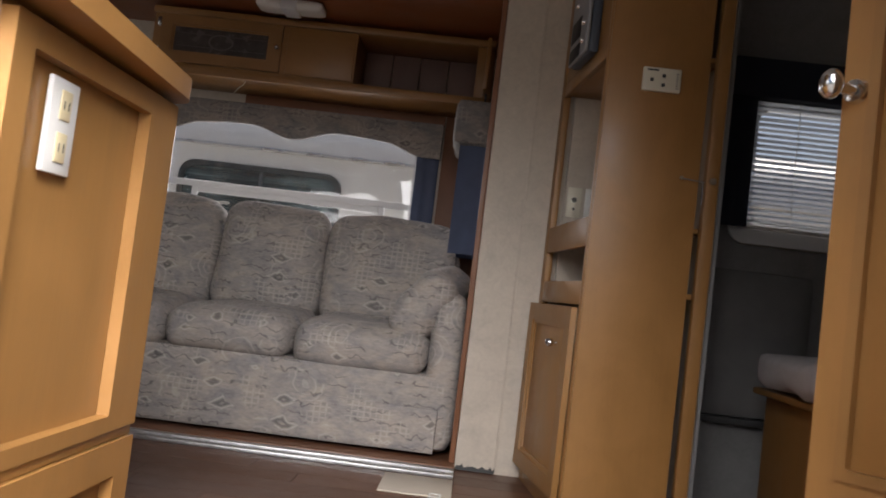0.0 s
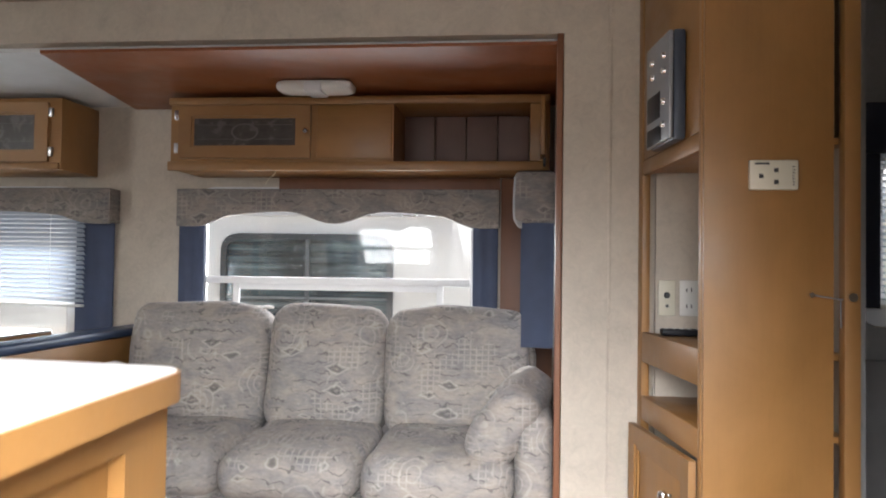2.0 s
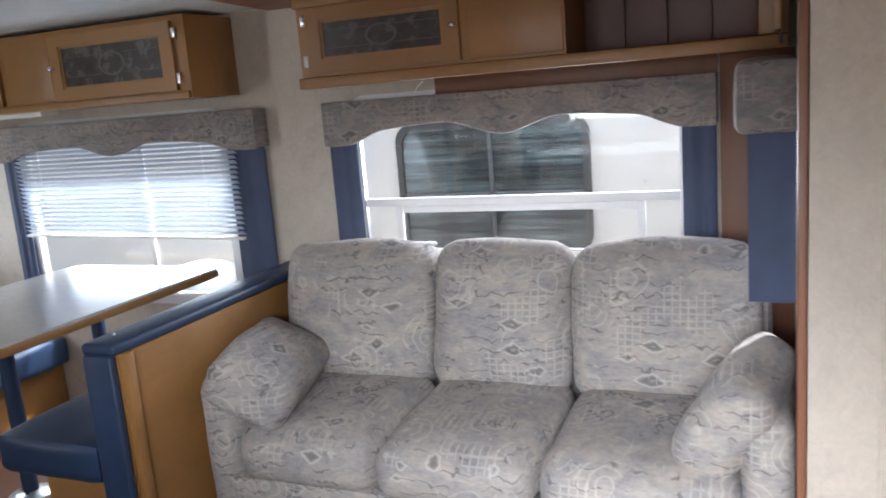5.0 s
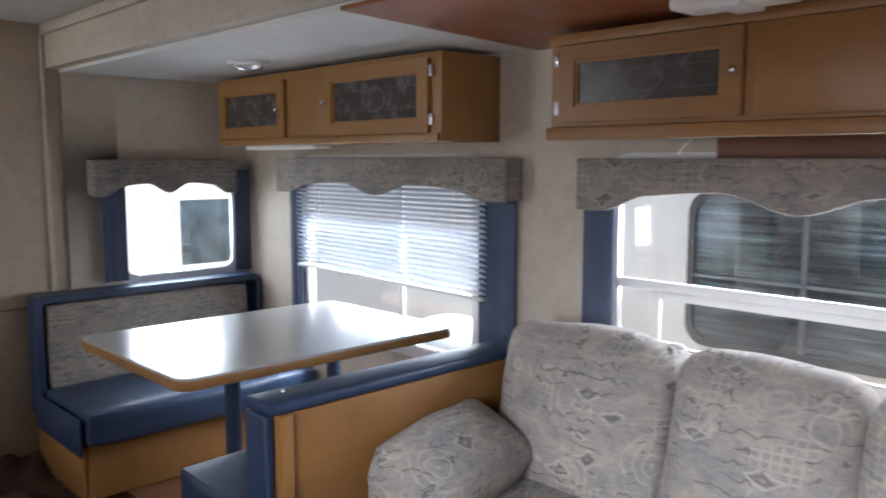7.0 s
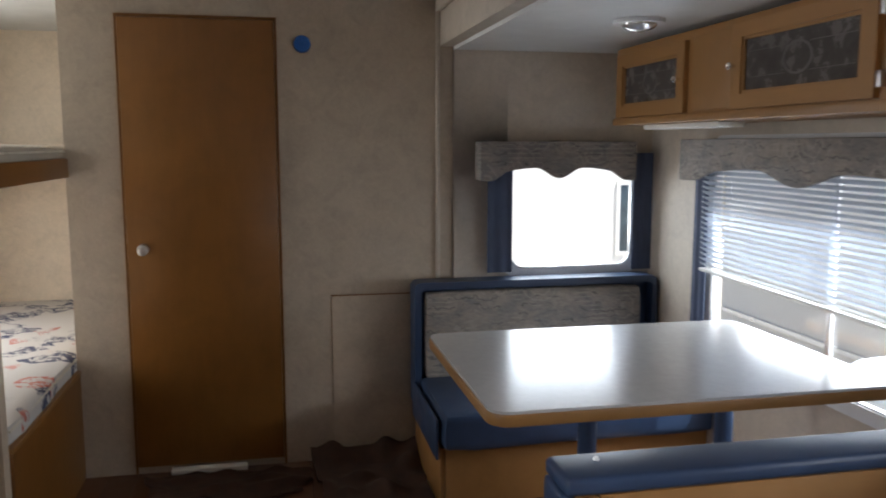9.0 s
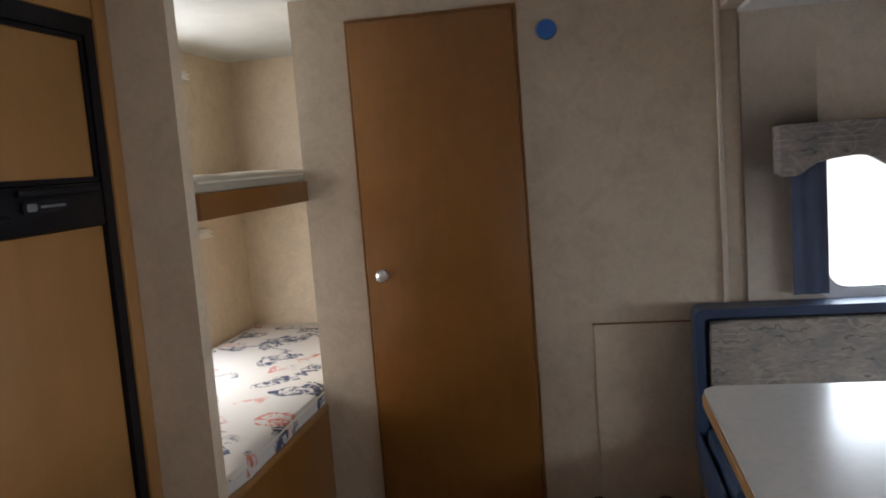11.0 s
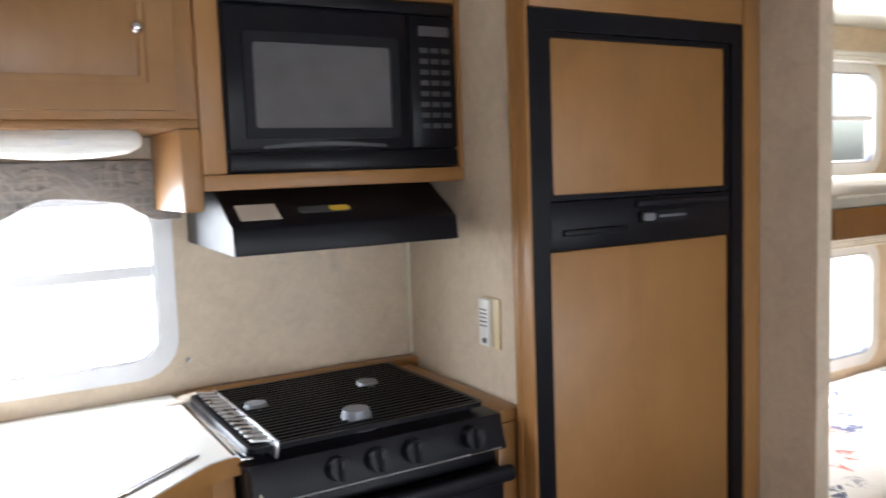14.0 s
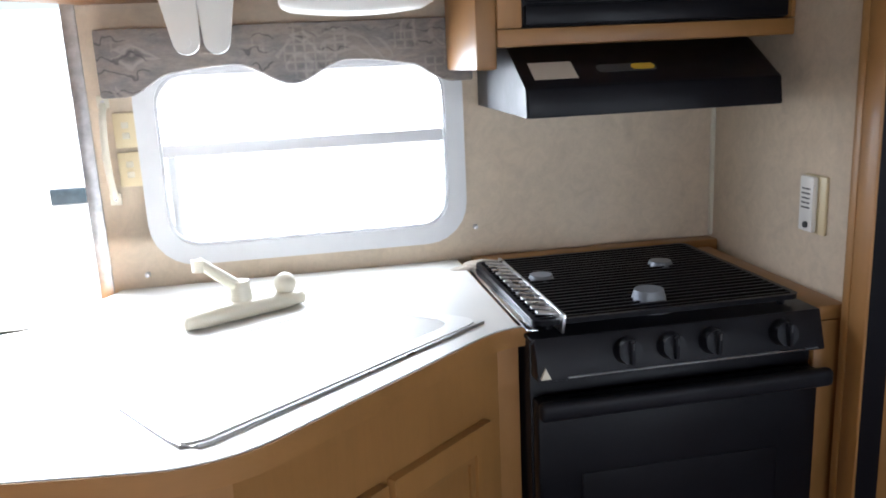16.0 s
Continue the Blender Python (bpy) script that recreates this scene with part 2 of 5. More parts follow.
CEILWOOD = wood("red_brown_ceiling_panel", (0.24, 0.075, 0.024), 0.36, axis=0)
SIDEWOOD = wood("red_brown_side_panel", (0.20, 0.080, 0.038), 0.45)
BEAD = wood("grey_brown_backing_panel", (0.165, 0.098, 0.080), 0.5)
PLANK = wood("brown_floor_plank", (0.115, 0.050, 0.026), 0.38, axis=0, vary=0.22)
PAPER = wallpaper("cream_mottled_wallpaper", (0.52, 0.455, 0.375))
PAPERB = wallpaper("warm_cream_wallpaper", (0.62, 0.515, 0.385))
# Cream paper again, with the rear partition's shade darkened into its colour.
PAPERC = wallpaper("shaded_cream_wallpaper", (0.45, 0.372, 0.285))
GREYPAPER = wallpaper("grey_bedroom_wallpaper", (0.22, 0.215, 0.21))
WHITE = plain("white_ceiling_panel", (0.66, 0.67, 0.66), 0.6, bumps=0.1)
PLASTIC = plain("white_plastic", (0.72, 0.71, 0.67), 0.35, mott=0.03)
IVORY = plain("ivory_plastic", (0.68, 0.58, 0.36), 0.4, mott=0.03)
CREAM = plain("cream_plastic", (0.66, 0.62, 0.50), 0.4, mott=0.03)
FRAMEW = plain("white_window_frame", (0.70, 0.71, 0.72), 0.4, mott=0.04)
LAMIN = plain("white_laminate_top", (0.60, 0.59, 0.55), 0.36, mott=0.03, rv=0.02)
TABLE = plain("pale_grey_table_laminate", (0.52, 0.51, 0.49), 0.22, mott=0.04, scale=40, rv=0.015, bumps=0.02)
BLACK = plain("black_enamel", (0.0055, 0.0055, 0.008), 0.36, mott=0.05, spec=0.18)
BLACKP = plain("black_plastic", (0.008, 0.008, 0.011), 0.45, mott=0.05, spec=0.2)
# Dark smoked glass, its base lightened to grey to carry a reflection.
SCREEN = plain("smoked_window_reflection_grey", (0.09, 0.09, 0.095), 0.14, mott=0.1, clear=0.4)
STEEL = plain("brushed_metal", (0.55, 0.55, 0.56), 0.30, 1.0, mott=0.1)
ALU = plain("scuffed_aluminium", (0.50, 0.50, 0.50), 0.45, 1.0, mott=0.25, scale=30)
CHROME = plain("polished_chrome", (0.75, 0.75, 0.76), 0.12, 1.0, mott=0.05)
CRYSTAL = plain("clear_crystal_knob", (0.75, 0.75, 0.76), 0.08, 0.7, mott=0.1)
NAVY = plain("navy_vinyl", (0.022, 0.042, 0.090), 0.42, mott=0.2, bumps=0.2)
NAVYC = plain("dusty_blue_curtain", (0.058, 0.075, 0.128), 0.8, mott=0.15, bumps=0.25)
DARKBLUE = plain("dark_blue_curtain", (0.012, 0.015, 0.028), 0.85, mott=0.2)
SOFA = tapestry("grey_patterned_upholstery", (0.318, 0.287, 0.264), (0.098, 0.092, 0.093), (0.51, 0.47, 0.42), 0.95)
# White blind slats; the grey-blue is their backlit shade put into the colour.
SLAT = plain("backlit_shade_aluminium_slat", (0.42, 0.46, 0.52), 0.4, mott=0.04)
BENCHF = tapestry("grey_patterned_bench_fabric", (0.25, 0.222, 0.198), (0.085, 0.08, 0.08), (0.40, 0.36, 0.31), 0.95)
# Sofa weave scaled darker: shade high under the cabinets is in these colours.
VALF = tapestry("grey_patterned_valance_shaded", (0.235, 0.213, 0.198), (0.08, 0.074, 0.078), (0.37, 0.335, 0.30), 0.95)
FLORAL = floral("floral_mattress_ticking")
MATTC = plain("cream_mattress_cover", (0.42, 0.37, 0.29), 0.85, mott=0.1, bumps=0.3)
GREYF = plain("grey_padded_fabric", (0.16, 0.155, 0.15), 0.85, mott=0.12, bumps=0.3)
BEDDING = plain("pale_bed_cover", (0.42, 0.40, 0.40), 0.85, mott=0.15, bumps=0.3)
RUG = plain("dark_brown_mat", (0.050, 0.024, 0.014), 0.95, mott=0.4, scale=14, bumps=0.6, bscale=90)
PANE = clear_pane("window_glass")
SMOKE = plain("dark_neighbour_glass", (0.055, 0.075, 0.085), 0.10, mott=0.5, scale=3)
ETCHL = plain("faint_etched_lines", (0.105, 0.096, 0.09), 0.5)
ETCH = plain("dark_etched_glass", (0.070, 0.062, 0.058), 0.25, mott=0.35, scale=22)
KEYGREY = plain("dim_grey_print_and_highlight", (0.042, 0.042, 0.046), 0.5)
DULLSTEEL = plain("dull_grey_steel", (0.20, 0.21, 0.23), 0.5, 0.6, mott=0.15)


def glass_with_reflections(name):
    """Dark trailer glass with reflections painted in as pale slats and dim shapes."""
    m, n, l, b = nodes_of(name)
    slats = noise_of(n, l, coords(n, l, (1.1, 1.0, 26)), 1.6, 4, 0.7, 0.3)
    big = noise_of(n, l, coords(n, l, (2.6, 1.0, 3.2)), 1.1, 2, 0.5)
    c = mix(n, l, 1.0, ramp(n, l, slats, [(0.40, (0.030, 0.045, 0.055)), (0.58, (0.10, 0.14, 0.15)), (0.75, (0.26, 0.32, 0.32))]),
            ramp(n, l, big, [(0.42, (0.35, 0.35, 0.38)), (0.60, (1, 1, 1))]), "MULTIPLY")
    l.new(c, b.inputs["Base Color"])
    b.inputs["Roughness"].default_value = 0.08
    return m


NPANE = glass_with_reflections("neighbour_window_glass")
RVWHITE = plain("white_trailer_siding", (0.80, 0.78, 0.74), 0.4, mott=0.04, scale=2)
GRAVEL = plain("grey_gravel_ground", (0.46, 0.44, 0.40), 0.9, mott=0.3, scale=40, bumps=0.6, bscale=60)
LEAF = plain("green_leaves", (0.06, 0.11, 0.03), 0.7, mott=0.5, scale=6)
BLUEP = plain("blue_plastic", (0.02, 0.12, 0.42), 0.4)
YELLOW = plain("yellow_sticker", (0.65, 0.42, 0.04), 0.5)
INK = plain("dark_print", (0.05, 0.05, 0.05), 0.6)
BUFF = plain("buff_label_paper", (0.50, 0.44, 0.36), 0.6)
RED = plain("red_plastic", (0.5, 0.03, 0.03), 0.5)


# ---------- builders ----------
def box(bm, x0, x1, y0, y1, z0, z1, bevel=0.0, seg=2):
    b = bmesh.new()
    bmesh.ops.create_cube(b, size=1)
    for v in b.verts:
        v.co = Vector(((x0 + x1) / 2 + v.co.x * abs(x1 - x0), (y0 + y1) / 2 + v.co.y * abs(y1 - y0), (z0 + z1) / 2 + v.co.z * abs(z1 - z0)))
    if bevel:
        bmesh.ops.bevel(b, geom=b.edges[:], offset=bevel, segments=seg, affect="EDGES", profile=0.5)
    return join(bm, b)


def join(bm, b, m=None):
    me = bpy.data.meshes.new("tmp")
    b.to_mesh(me)
    b.free()
    if m is not None:
        me.transform(m)
    bm.from_mesh(me)
    bpy.data.meshes.remove(me)
    return bm


def cyl(bm, p0, p1, r0, r1=None, seg=20):
    p0, p1 = Vector(p0), Vector(p1)
    b = bmesh.new()
    bmesh.ops.create_cone(b, cap_ends=True, segments=seg, radius1=r0, radius2=r0 if r1 is None else r1, depth=(p1 - p0).length)
    q = (p1 - p0).to_track_quat("Z", "Y").to_matrix().to_4x4()
    return join(bm, b, Matrix.Translation((p0 + p1) / 2) @ q)


def tube(bm, pts, r, seg=10):
    """A round bar swept along a row of places."""
    pts = [Vector(p) for p in pts]
    loops = []
    for i, p in enumerate(pts):
        d = (pts[min(i + 1, len(pts) - 1)] - pts[max(i - 1, 0)]).normalized()
        u = d.cross(Vector((1, 0, 0))).normalized()
        w = d.cross(u)
        loops.append([bm.verts.new(p + (u * math.cos(math.tau * j / seg) + w * math.sin(math.tau * j / seg)) * r) for j in range(seg)])
    for a, b in zip(loops, loops[1:]):
        for j in range(seg):
            bm.faces.new((a[j], a[(j + 1) % seg], b[(j + 1) % seg], b[j]))
    bm.faces.new(loops[0])
    bm.faces.new(loops[-1])
    bmesh.ops.recalc_face_normals(bm, faces=bm.faces[:])
    return bm


def ball(bm, c, r, sq=(1, 1, 1), seg=16):
    b = bmesh.new()
    bmesh.ops.create_uvsphere(b, u_segments=seg, v_segments=seg // 2 + 2, radius=r)
    return join(bm, b, Matrix.Translation(c) @ Matrix.Diagonal((*sq, 1)))


def prism(bm, pts, a0, a1, axis="z", bevel=0.0):
    """A polygon pushed along an axis. z: points (x, y); y: points (x, z); x: points (y, z)."""
    def at(p, a):
        return {"z": (p[0], p[1], a), "y": (p[0], a, p[1]), "x": (a, p[0], p[1])}[axis]
    b = bmesh.new()
    lo = [b.verts.new(at(p, a0)) for p in pts]
    hi = [b.verts.new(at(p, a1)) for p in pts]
    b.faces.new(lo)
    b.faces.new(hi)
    k = len(pts)
    for i in range(k):
        b.faces.new((lo[i], lo[(i + 1) % k], hi[(i + 1) % k], hi[i]))
    bmesh.ops.recalc_face_normals(b, faces=b.faces[:])
    if bevel:
        es = [e for e in b.edges if len(e.link_faces) == 2 and e.calc_face_angle(0) > 0.6]
        bmesh.ops.bevel(b, geom=es, offset=bevel, segments=2, affect="EDGES", profile=0.5)
    return join(bm, b)


def rrect(u0, u1, v0, v1, r, seg=6):
    out = []
    for cx, cy, a in ((u1 - r, v1 - r, 0), (u0 + r, v1 - r, 90), (u0 + r, v0 + r, 180), (u1 - r, v0 + r, 270)):
        for i in range(seg + 1):
            t = radians(a + 90 * i / seg)
            out.append((cx + r * math.cos(t), cy + r * math.sin(t)))
    return out


def ring(bm, outer, inner, a0, a1, axis):
    """A frame between two outlines with the same number of points."""
    def at(p, a):
        return {"z": (p[0], p[1], a), "y": (p[0], a, p[1]), "x": (a, p[0], p[1])}[axis]
    b = bmesh.new()
    k = len(outer)
    rows = [[b.verts.new(at(p, a)) for p in pts] for pts, a in ((outer, a0), (outer, a1), (inner, a1), (inner, a0))]
    for s in range(4):
        A, B = rows[s], rows[(s + 1) % 4]
        for i in range(k):
            b.faces.new((A[i], A[(i + 1) % k], B[(i + 1) % k], B[i]))
    bmesh.ops.recalc_face_normals(b, faces=b.faces[:])
    return join(bm, b)


def smooth(me, angle=40):
    me.polygons.foreach_set("use_smooth", [True] * len(me.polygons))
    me.set_sharp_from_angle(angle=radians(angle))


def part(name, bm, mat, parent=None, label="", angle=40):
    me = bpy.data.meshes.new(name)
    bm.to_mesh(me)
    bm.free()
    me.materials.append(mat)
    smooth(me, angle)
    ob = new(name, me)
    if parent:
        ob.parent = parent
    if label:
        ob["label"] = label
    return ob


def thing(name, label, category, at=(0, 0, 0), group="", kind=""):
    """An Empty at the thing's base; its parts are built in world places and hung on it afterwards."""
    e = new(name)
    e.empty_display_size = 0.05
    e["spot"] = list(at)
    return tagged(e, label, category, group, kind)


def settle(e):
    """Moves the Empty to its base without moving its parts."""
    at = Vector(e["spot"])
    del e["spot"]
    for c in e.children:
        c.data = c.data
        c.location = c.location - at
    e.location = at


def single(name, bm, mat, label, category, group="", kind="", angle=40):
    return tagged(part(name, bm, mat, None, "", angle), label, category, group, kind)


def B():
    return bmesh.new()


def wall_cells(u0, u1, z0, z1, holes, block):
    bm = B()
    us = sorted({u0, u1, *[h[0] for h in holes], *[h[1] for h in holes]})
    zs = sorted({z0, z1, *[h[2] for h in holes], *[h[3] for h in holes]})
    for a, b in zip(us, us[1:]):
        for c, d in zip(zs, zs[1:]):
            if not any(h[0] <= a and h[1] >= b and h[2] <= c and h[3] >= d for h in holes):
                block(bm, a, b, c, d)
    bmesh.ops.remove_doubles(bm, verts=bm.verts[:], dist=1e-5)
    return bm


def wall_y(name, y0, y1, x0, x1, z0, z1, holes, mat, label):
    """A wall along x with openings (x0, x1, z0, z1) through it."""
    bm = wall_cells(x0, x1, z0, z1, holes, lambda m, a, b, c, d: box(m, a, b, y0, y1, c, d))
    return single(name, bm, mat, label, "wall", kind="structure")


def wall_x(name, x0, x1, y0, y1, z0, z1, holes, mat, label):
    """A wall along y with openings (y0, y1, z0, z1) through it."""
    bm = wall_cells(y0, y1, z0, z1, holes, lambda m, a, b, c, d: box(m, x0, x1, a, b, c, d))
    return single(name, bm, mat, label, "wall", kind="structure")


def cushion(sx, sy, sz, r, puff=(0, 0, 0), cuts=10, wob=0.006, seed=0):
    """A stuffed block round the origin: rounded edges, swollen faces, small dents."""
    b = bmesh.new()
    bmesh.ops.create_cube(b, size=2)
    bmesh.ops.subdivide_edges(b, edges=b.edges[:], cuts=cuts, use_grid_fill=True)
    h = Vector((sx / 2, sy / 2, sz / 2))
    for v in b.verts:
        p = v.co.copy()
        w = Vector((p.x * h.x, p.y * h.y, p.z * h.z))
        core = Vector([max(-(h[i] - r), min(h[i] - r, w[i])) for i in range(3)])
        d = w - core
        if d.length > 1e-6:
            core += d.normalized() * r
        f = [(1 - p[i] ** 2) for i in range(3)]
        core.x += math.copysign(1, p.x) * (abs(p.x) > 0.98) * puff[0] * f[1] * f[2]
        core.y += math.copysign(1, p.y) * (abs(p.y) > 0.98) * puff[1] * f[0] * f[2]
        core.z += math.copysign(1, p.z) * (abs(p.z) > 0.98) * puff[2] * f[0] * f[1]
        core += noise.noise_vector(core * 7 + Vector((seed * 3.1, seed, 0))) * wob
        v.co = core
    return b


# ---------- setting ----------
CEIL = 2.04          # main ceiling
SLC = 1.83           # ceiling of the slide-out
YK, YP = 0.94, 3.372  # kitchen wall, wall that the slide-out opens through
XR, XB = -3.087, 0.93
YS = 4.38            # back wall of the slide-out

wall_y("wall_entry", YK - 0.05, YK, -4.55, 4.0, -0.35, 2.12,
       [(0.13, 1.20, -0.35, 1.90), (-0.735, -0.03, 1.03, 1.46), (-3.80, -2.65, 1.45, 1.86), (-3.80, -2.65, 0.60, 1.08)], PAPERB, "cream mottled wallpapered wall with door and window openings")
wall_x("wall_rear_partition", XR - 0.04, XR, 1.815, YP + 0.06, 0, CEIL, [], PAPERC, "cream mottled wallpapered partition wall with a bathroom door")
wall_x("wall_bunk_partition", -2.185, -2.13, YK, 1.815, 0, CEIL, [], PAPERB, "cream wallpapered narrow partition between refrigerator and bunks")
wall_x("wall_bunk_end", -4.52, -4.47, YK, 1.87, 0, CEIL, [], PAPERB, "warm cream wall at the end of the bunks")
wall_y("wall_bunk_back", 1.83, 1.87, -4.47, XR - 0.04, 0, CEIL, [], PAPERB, "warm cream wall behind the bathroom")
wall_y("wall_slide_opening", YP, YP + 0.06, XR, 4.0, 0, CEIL, [(XR, XB, 0, 1.845), (1.87, 2.65, 1.0, 1.45)], PAPER, "cream mottled wall round the slide-out opening")
wall_y("wall_slide_back", YS, YS + 0.05, -3.12, 0.98, 0, 1.9, [(-2.50, -1.32, 0.62, 1.42), (-0.68, 0.58, 0.82, 1.42)], PAPER, "cream mottled back wall of the slide-out with two windows")
wall_x("wall_slide_rear", -3.12, -3.07, YP + 0.062, YS, 0, 1.9, [(3.68, 4.30, 0.84, 1.36)], PAPER, "cream mottled end wall of the slide-out with a window")
wall_x("wall_slide_front", XB, XB + 0.05, YP + 0.062, YS, 0, 1.9, [(3.80, 4.12, 0.78, 1.36)], SIDEWOOD, "red-brown wood panelled side wall of the slide-out")
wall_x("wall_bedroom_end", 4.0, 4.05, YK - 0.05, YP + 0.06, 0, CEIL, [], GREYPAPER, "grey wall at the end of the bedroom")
wall_x("wall_bedroom_partition", 1.93, 1.97, YK, 1.62, 0, CEIL, [], PAPER, "cream wallpapered partition beside the bedroom doorway")
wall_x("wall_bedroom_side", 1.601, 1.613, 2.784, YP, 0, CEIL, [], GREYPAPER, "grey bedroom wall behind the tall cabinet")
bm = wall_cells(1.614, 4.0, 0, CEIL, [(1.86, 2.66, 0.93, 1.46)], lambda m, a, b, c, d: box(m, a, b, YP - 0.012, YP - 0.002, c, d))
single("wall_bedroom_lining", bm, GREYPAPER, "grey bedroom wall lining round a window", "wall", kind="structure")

bm = B()
box(bm, -4.55, 4.05, YK - 0.05, YP + 0.06, CEIL, CEIL + 0.08)
single("ceiling", bm, WHITE, "white flat panelled trailer ceiling", "ceiling", kind="structure")
bm = B()
box(bm, -3.12, 0.98, YP + 0.0605, YS + 0.05, SLC, 1.95)
single("ceiling_slide", bm, WHITE, "white low ceiling of the slide-out", "ceiling", kind="structure")
bm = B()
prism(bm, [(-0.87, YP + 0.03), (XB - 0.002, YP + 0.03), (XB - 0.002, YS - 0.002), (-1.02, YS - 0.002)], SLC - 0.012, SLC - 0.001, "z")
single("ceiling_wood_panel", bm, CEILWOOD, "glossy red-brown wood ceiling panel above the sofa", "ceiling", kind="structure")
bm = B()
box(bm, 0.908, 0.928, YP - 0.004, YP + 0.09, 0.02, 1.845, 0.003)
single("trim_slide_jamb", bm, SIDEWOOD, "red-brown wood jamb trim of the slide-out", "trim", kind="structure")
bm = B()
box(bm, 1.070, 1.080, YP - 0.006, YP - 0.001, 0.0, CEIL - 0.01, 0.001)
single("trim_wall_batten", bm, PAPER, "thin papered batten over a wall joint", "trim", kind="structure")
bm = B()
box(bm, XR + 0.001, XR + 0.02, 3.352, 3.37, 0.0, CEIL, 0.004)
single("trim_corner_rear", bm, PAPER, "papered corner batten at the slide-out", "trim", kind="structure")
bm = B()
box(bm, XR, 0.93, YP - 0.02, YP - 0.001, 1.99, 2.035, 0.003)
single("trim_ceiling", bm, PAPER, "papered strip between wall and ceiling", "trim", kind="structure")

floor = tagged(new("floor"), "worn brown wood-look plank floor", "floor", kind="structure")
fb = B()
box(fb, -4.5, 4.0, YK + 0.002, YP + 0.05, -0.05, -0.006)
part("underlay", fb, BLACKP, floor)
sfloor = single("floor_slide", box(B(), -3.07, XB, YP + 0.051, YS, -0.05, 0.018), PLANK, "brown wood-look floor of the slide-out", "floor", kind="structure")
bm = B()
box(bm, XR + 0.02, 0.93, 3.20, 3.235, 0.0, 0.014, 0.003)
box(bm, XR + 0.02, 0.93, 3.25, 3.285, 0.0, 0.020, 0.003)
single("trim_threshold", bm, ALU, "scuffed aluminium double threshold strip on the floor", "threshold", kind="structure")
bm = B()
box(bm, -0.80, 0.93, 3.29, 3.43, 0.0, 0.024, 0.006)
single("trim_slide_edge", bm, wood("brown_edge_strip", (0.16, 0.07, 0.035), 0.4, axis=0), "brown wood edge strip before the sofa", "trim", kind="structure")

# outside
bm = B()
box(bm, -400, 400, -400, 400, -1.2, -0.85)
single("ground", bm, GRAVEL, "pale grey gravel yard", "ground", kind="structure")

# ---------- windows ----------
def window(name, axis, plane, out, u0, u1, v0, v1, r, label, rails=(), posts=(), fw=0.035):
    """A window with a rounded frame round an opening. plane: the wall's inner face, out: +1 or -1, which way is outside."""
    e = thing(name, label, "window", kind="structure")
    bm = B()
    ring(bm, rrect(u0 - fw, u1 + fw, v0 - fw, v1 + fw, r + fw), rrect(u0 + 0.012, u1 - 0.012, v0 + 0.012, v1 - 0.012, r), plane - out * 0.008, plane + out * 0.03, axis)
    part("window_frame", bm, FRAMEW, e)
    bm = B()
    ring(bm, rrect(u0 + 0.0125, u1 - 0.0125, v0 + 0.0125, v1 - 0.0125, r), rrect(u0 + 0.019, u1 - 0.019, v0 + 0.019, v1 - 0.019, r - 0.004), plane - out * 0.004, plane + out * 0.019, axis)
    part("gasket", bm, ALU, e, "grey rubber gasket")
    bm = B()
    prism(bm, rrect(u0 + 0.008, u1 - 0.008, v0 + 0.008, v1 - 0.008, r), plane + out * 0.020, plane + out * 0.024, axis)
    pane = part("pane", bm, PANE, e)
    pane.visible_shadow = False
    for a, b, c, d in [*rails, *posts]:
        bm = B()
        lo, hi = sorted((plane + out * 0.006, plane + out * 0.018))
        if axis == "y":
            box(bm, a, b, lo, hi, c, d, 0.003)
        else:
            box(bm, lo, hi, a, b, c, d, 0.003)
        part("window_bar", bm, FRAMEW, e)
    return e


window("window_1", "y", YS, 1, -0.68, 0.58, 0.82, 1.42, 0.06, "wide white-framed window behind the sofa",
       [(-0.67, 0.57, 1.012, 1.044)], [(-0.535, -0.505, 0.83, 1.012), (0.41, 0.44, 0.83, 1.012), (-0.505, 0.41, 0.985, 1.012)])
window("window_2", "y", YS, 1, -2.50, -1.32, 0.62, 1.42, 0.06, "white-framed dinette window with a half-lowered blind", [], [(-1.80, -1.775, 0.63, 1.41)])
window("window_3", "x", -3.07, -1, 3.68, 4.30, 0.84, 1.36, 0.07, "small rounded white-framed window above the bench", [], [])
window("window_4", "y", YK, -1, -0.735, -0.03, 1.03, 1.46, 0.07, "rounded white-framed kitchen window with a lower vent pane", [(-0.73, -0.035, 1.255, 1.285)], [(-0.728, -0.712, 1.04, 1.255), (-0.075, -0.057, 1.04, 1.255)], fw=0.034)
window("window_5", "y", YK, -1, -3.80, -2.65, 1.45, 1.86, 0.06, "white-framed upper bunk window", [(-3.79, -2.66, 1.645, 1.665)], [])
window("window_6", "y", YK, -1, -3.80, -2.65, 0.60, 1.08, 0.06, "white-framed lower bunk window", [], [])
window("window_7", "y", YP, 1, 1.87, 2.65, 1.00, 1.45, 0.05, "white-framed bedroom window behind a blind", [], [])
bm = B()
ring(bm, rrect(1.81, 2.70, 0.935, 1.50, 0.06), rrect(1.87, 2.65, 1.0, 1.45, 0.05), YP - 0.024, YP - 0.013, "y")
single("trim_bedroom_window", bm, FRAMEW, "white trim ring round the bedroom window", "trim", kind="structure")
window("window_8", "x", XB, 1, 3.80, 4.12, 0.78, 1.36, 0.05, "narrow side window of the slide-out")


def blind(name, label, x0, x1, y, z0, z1, step, tilt, axis="y", sag=0.0):
    e = thing(name, label, "window blind", (x0, y, z1))
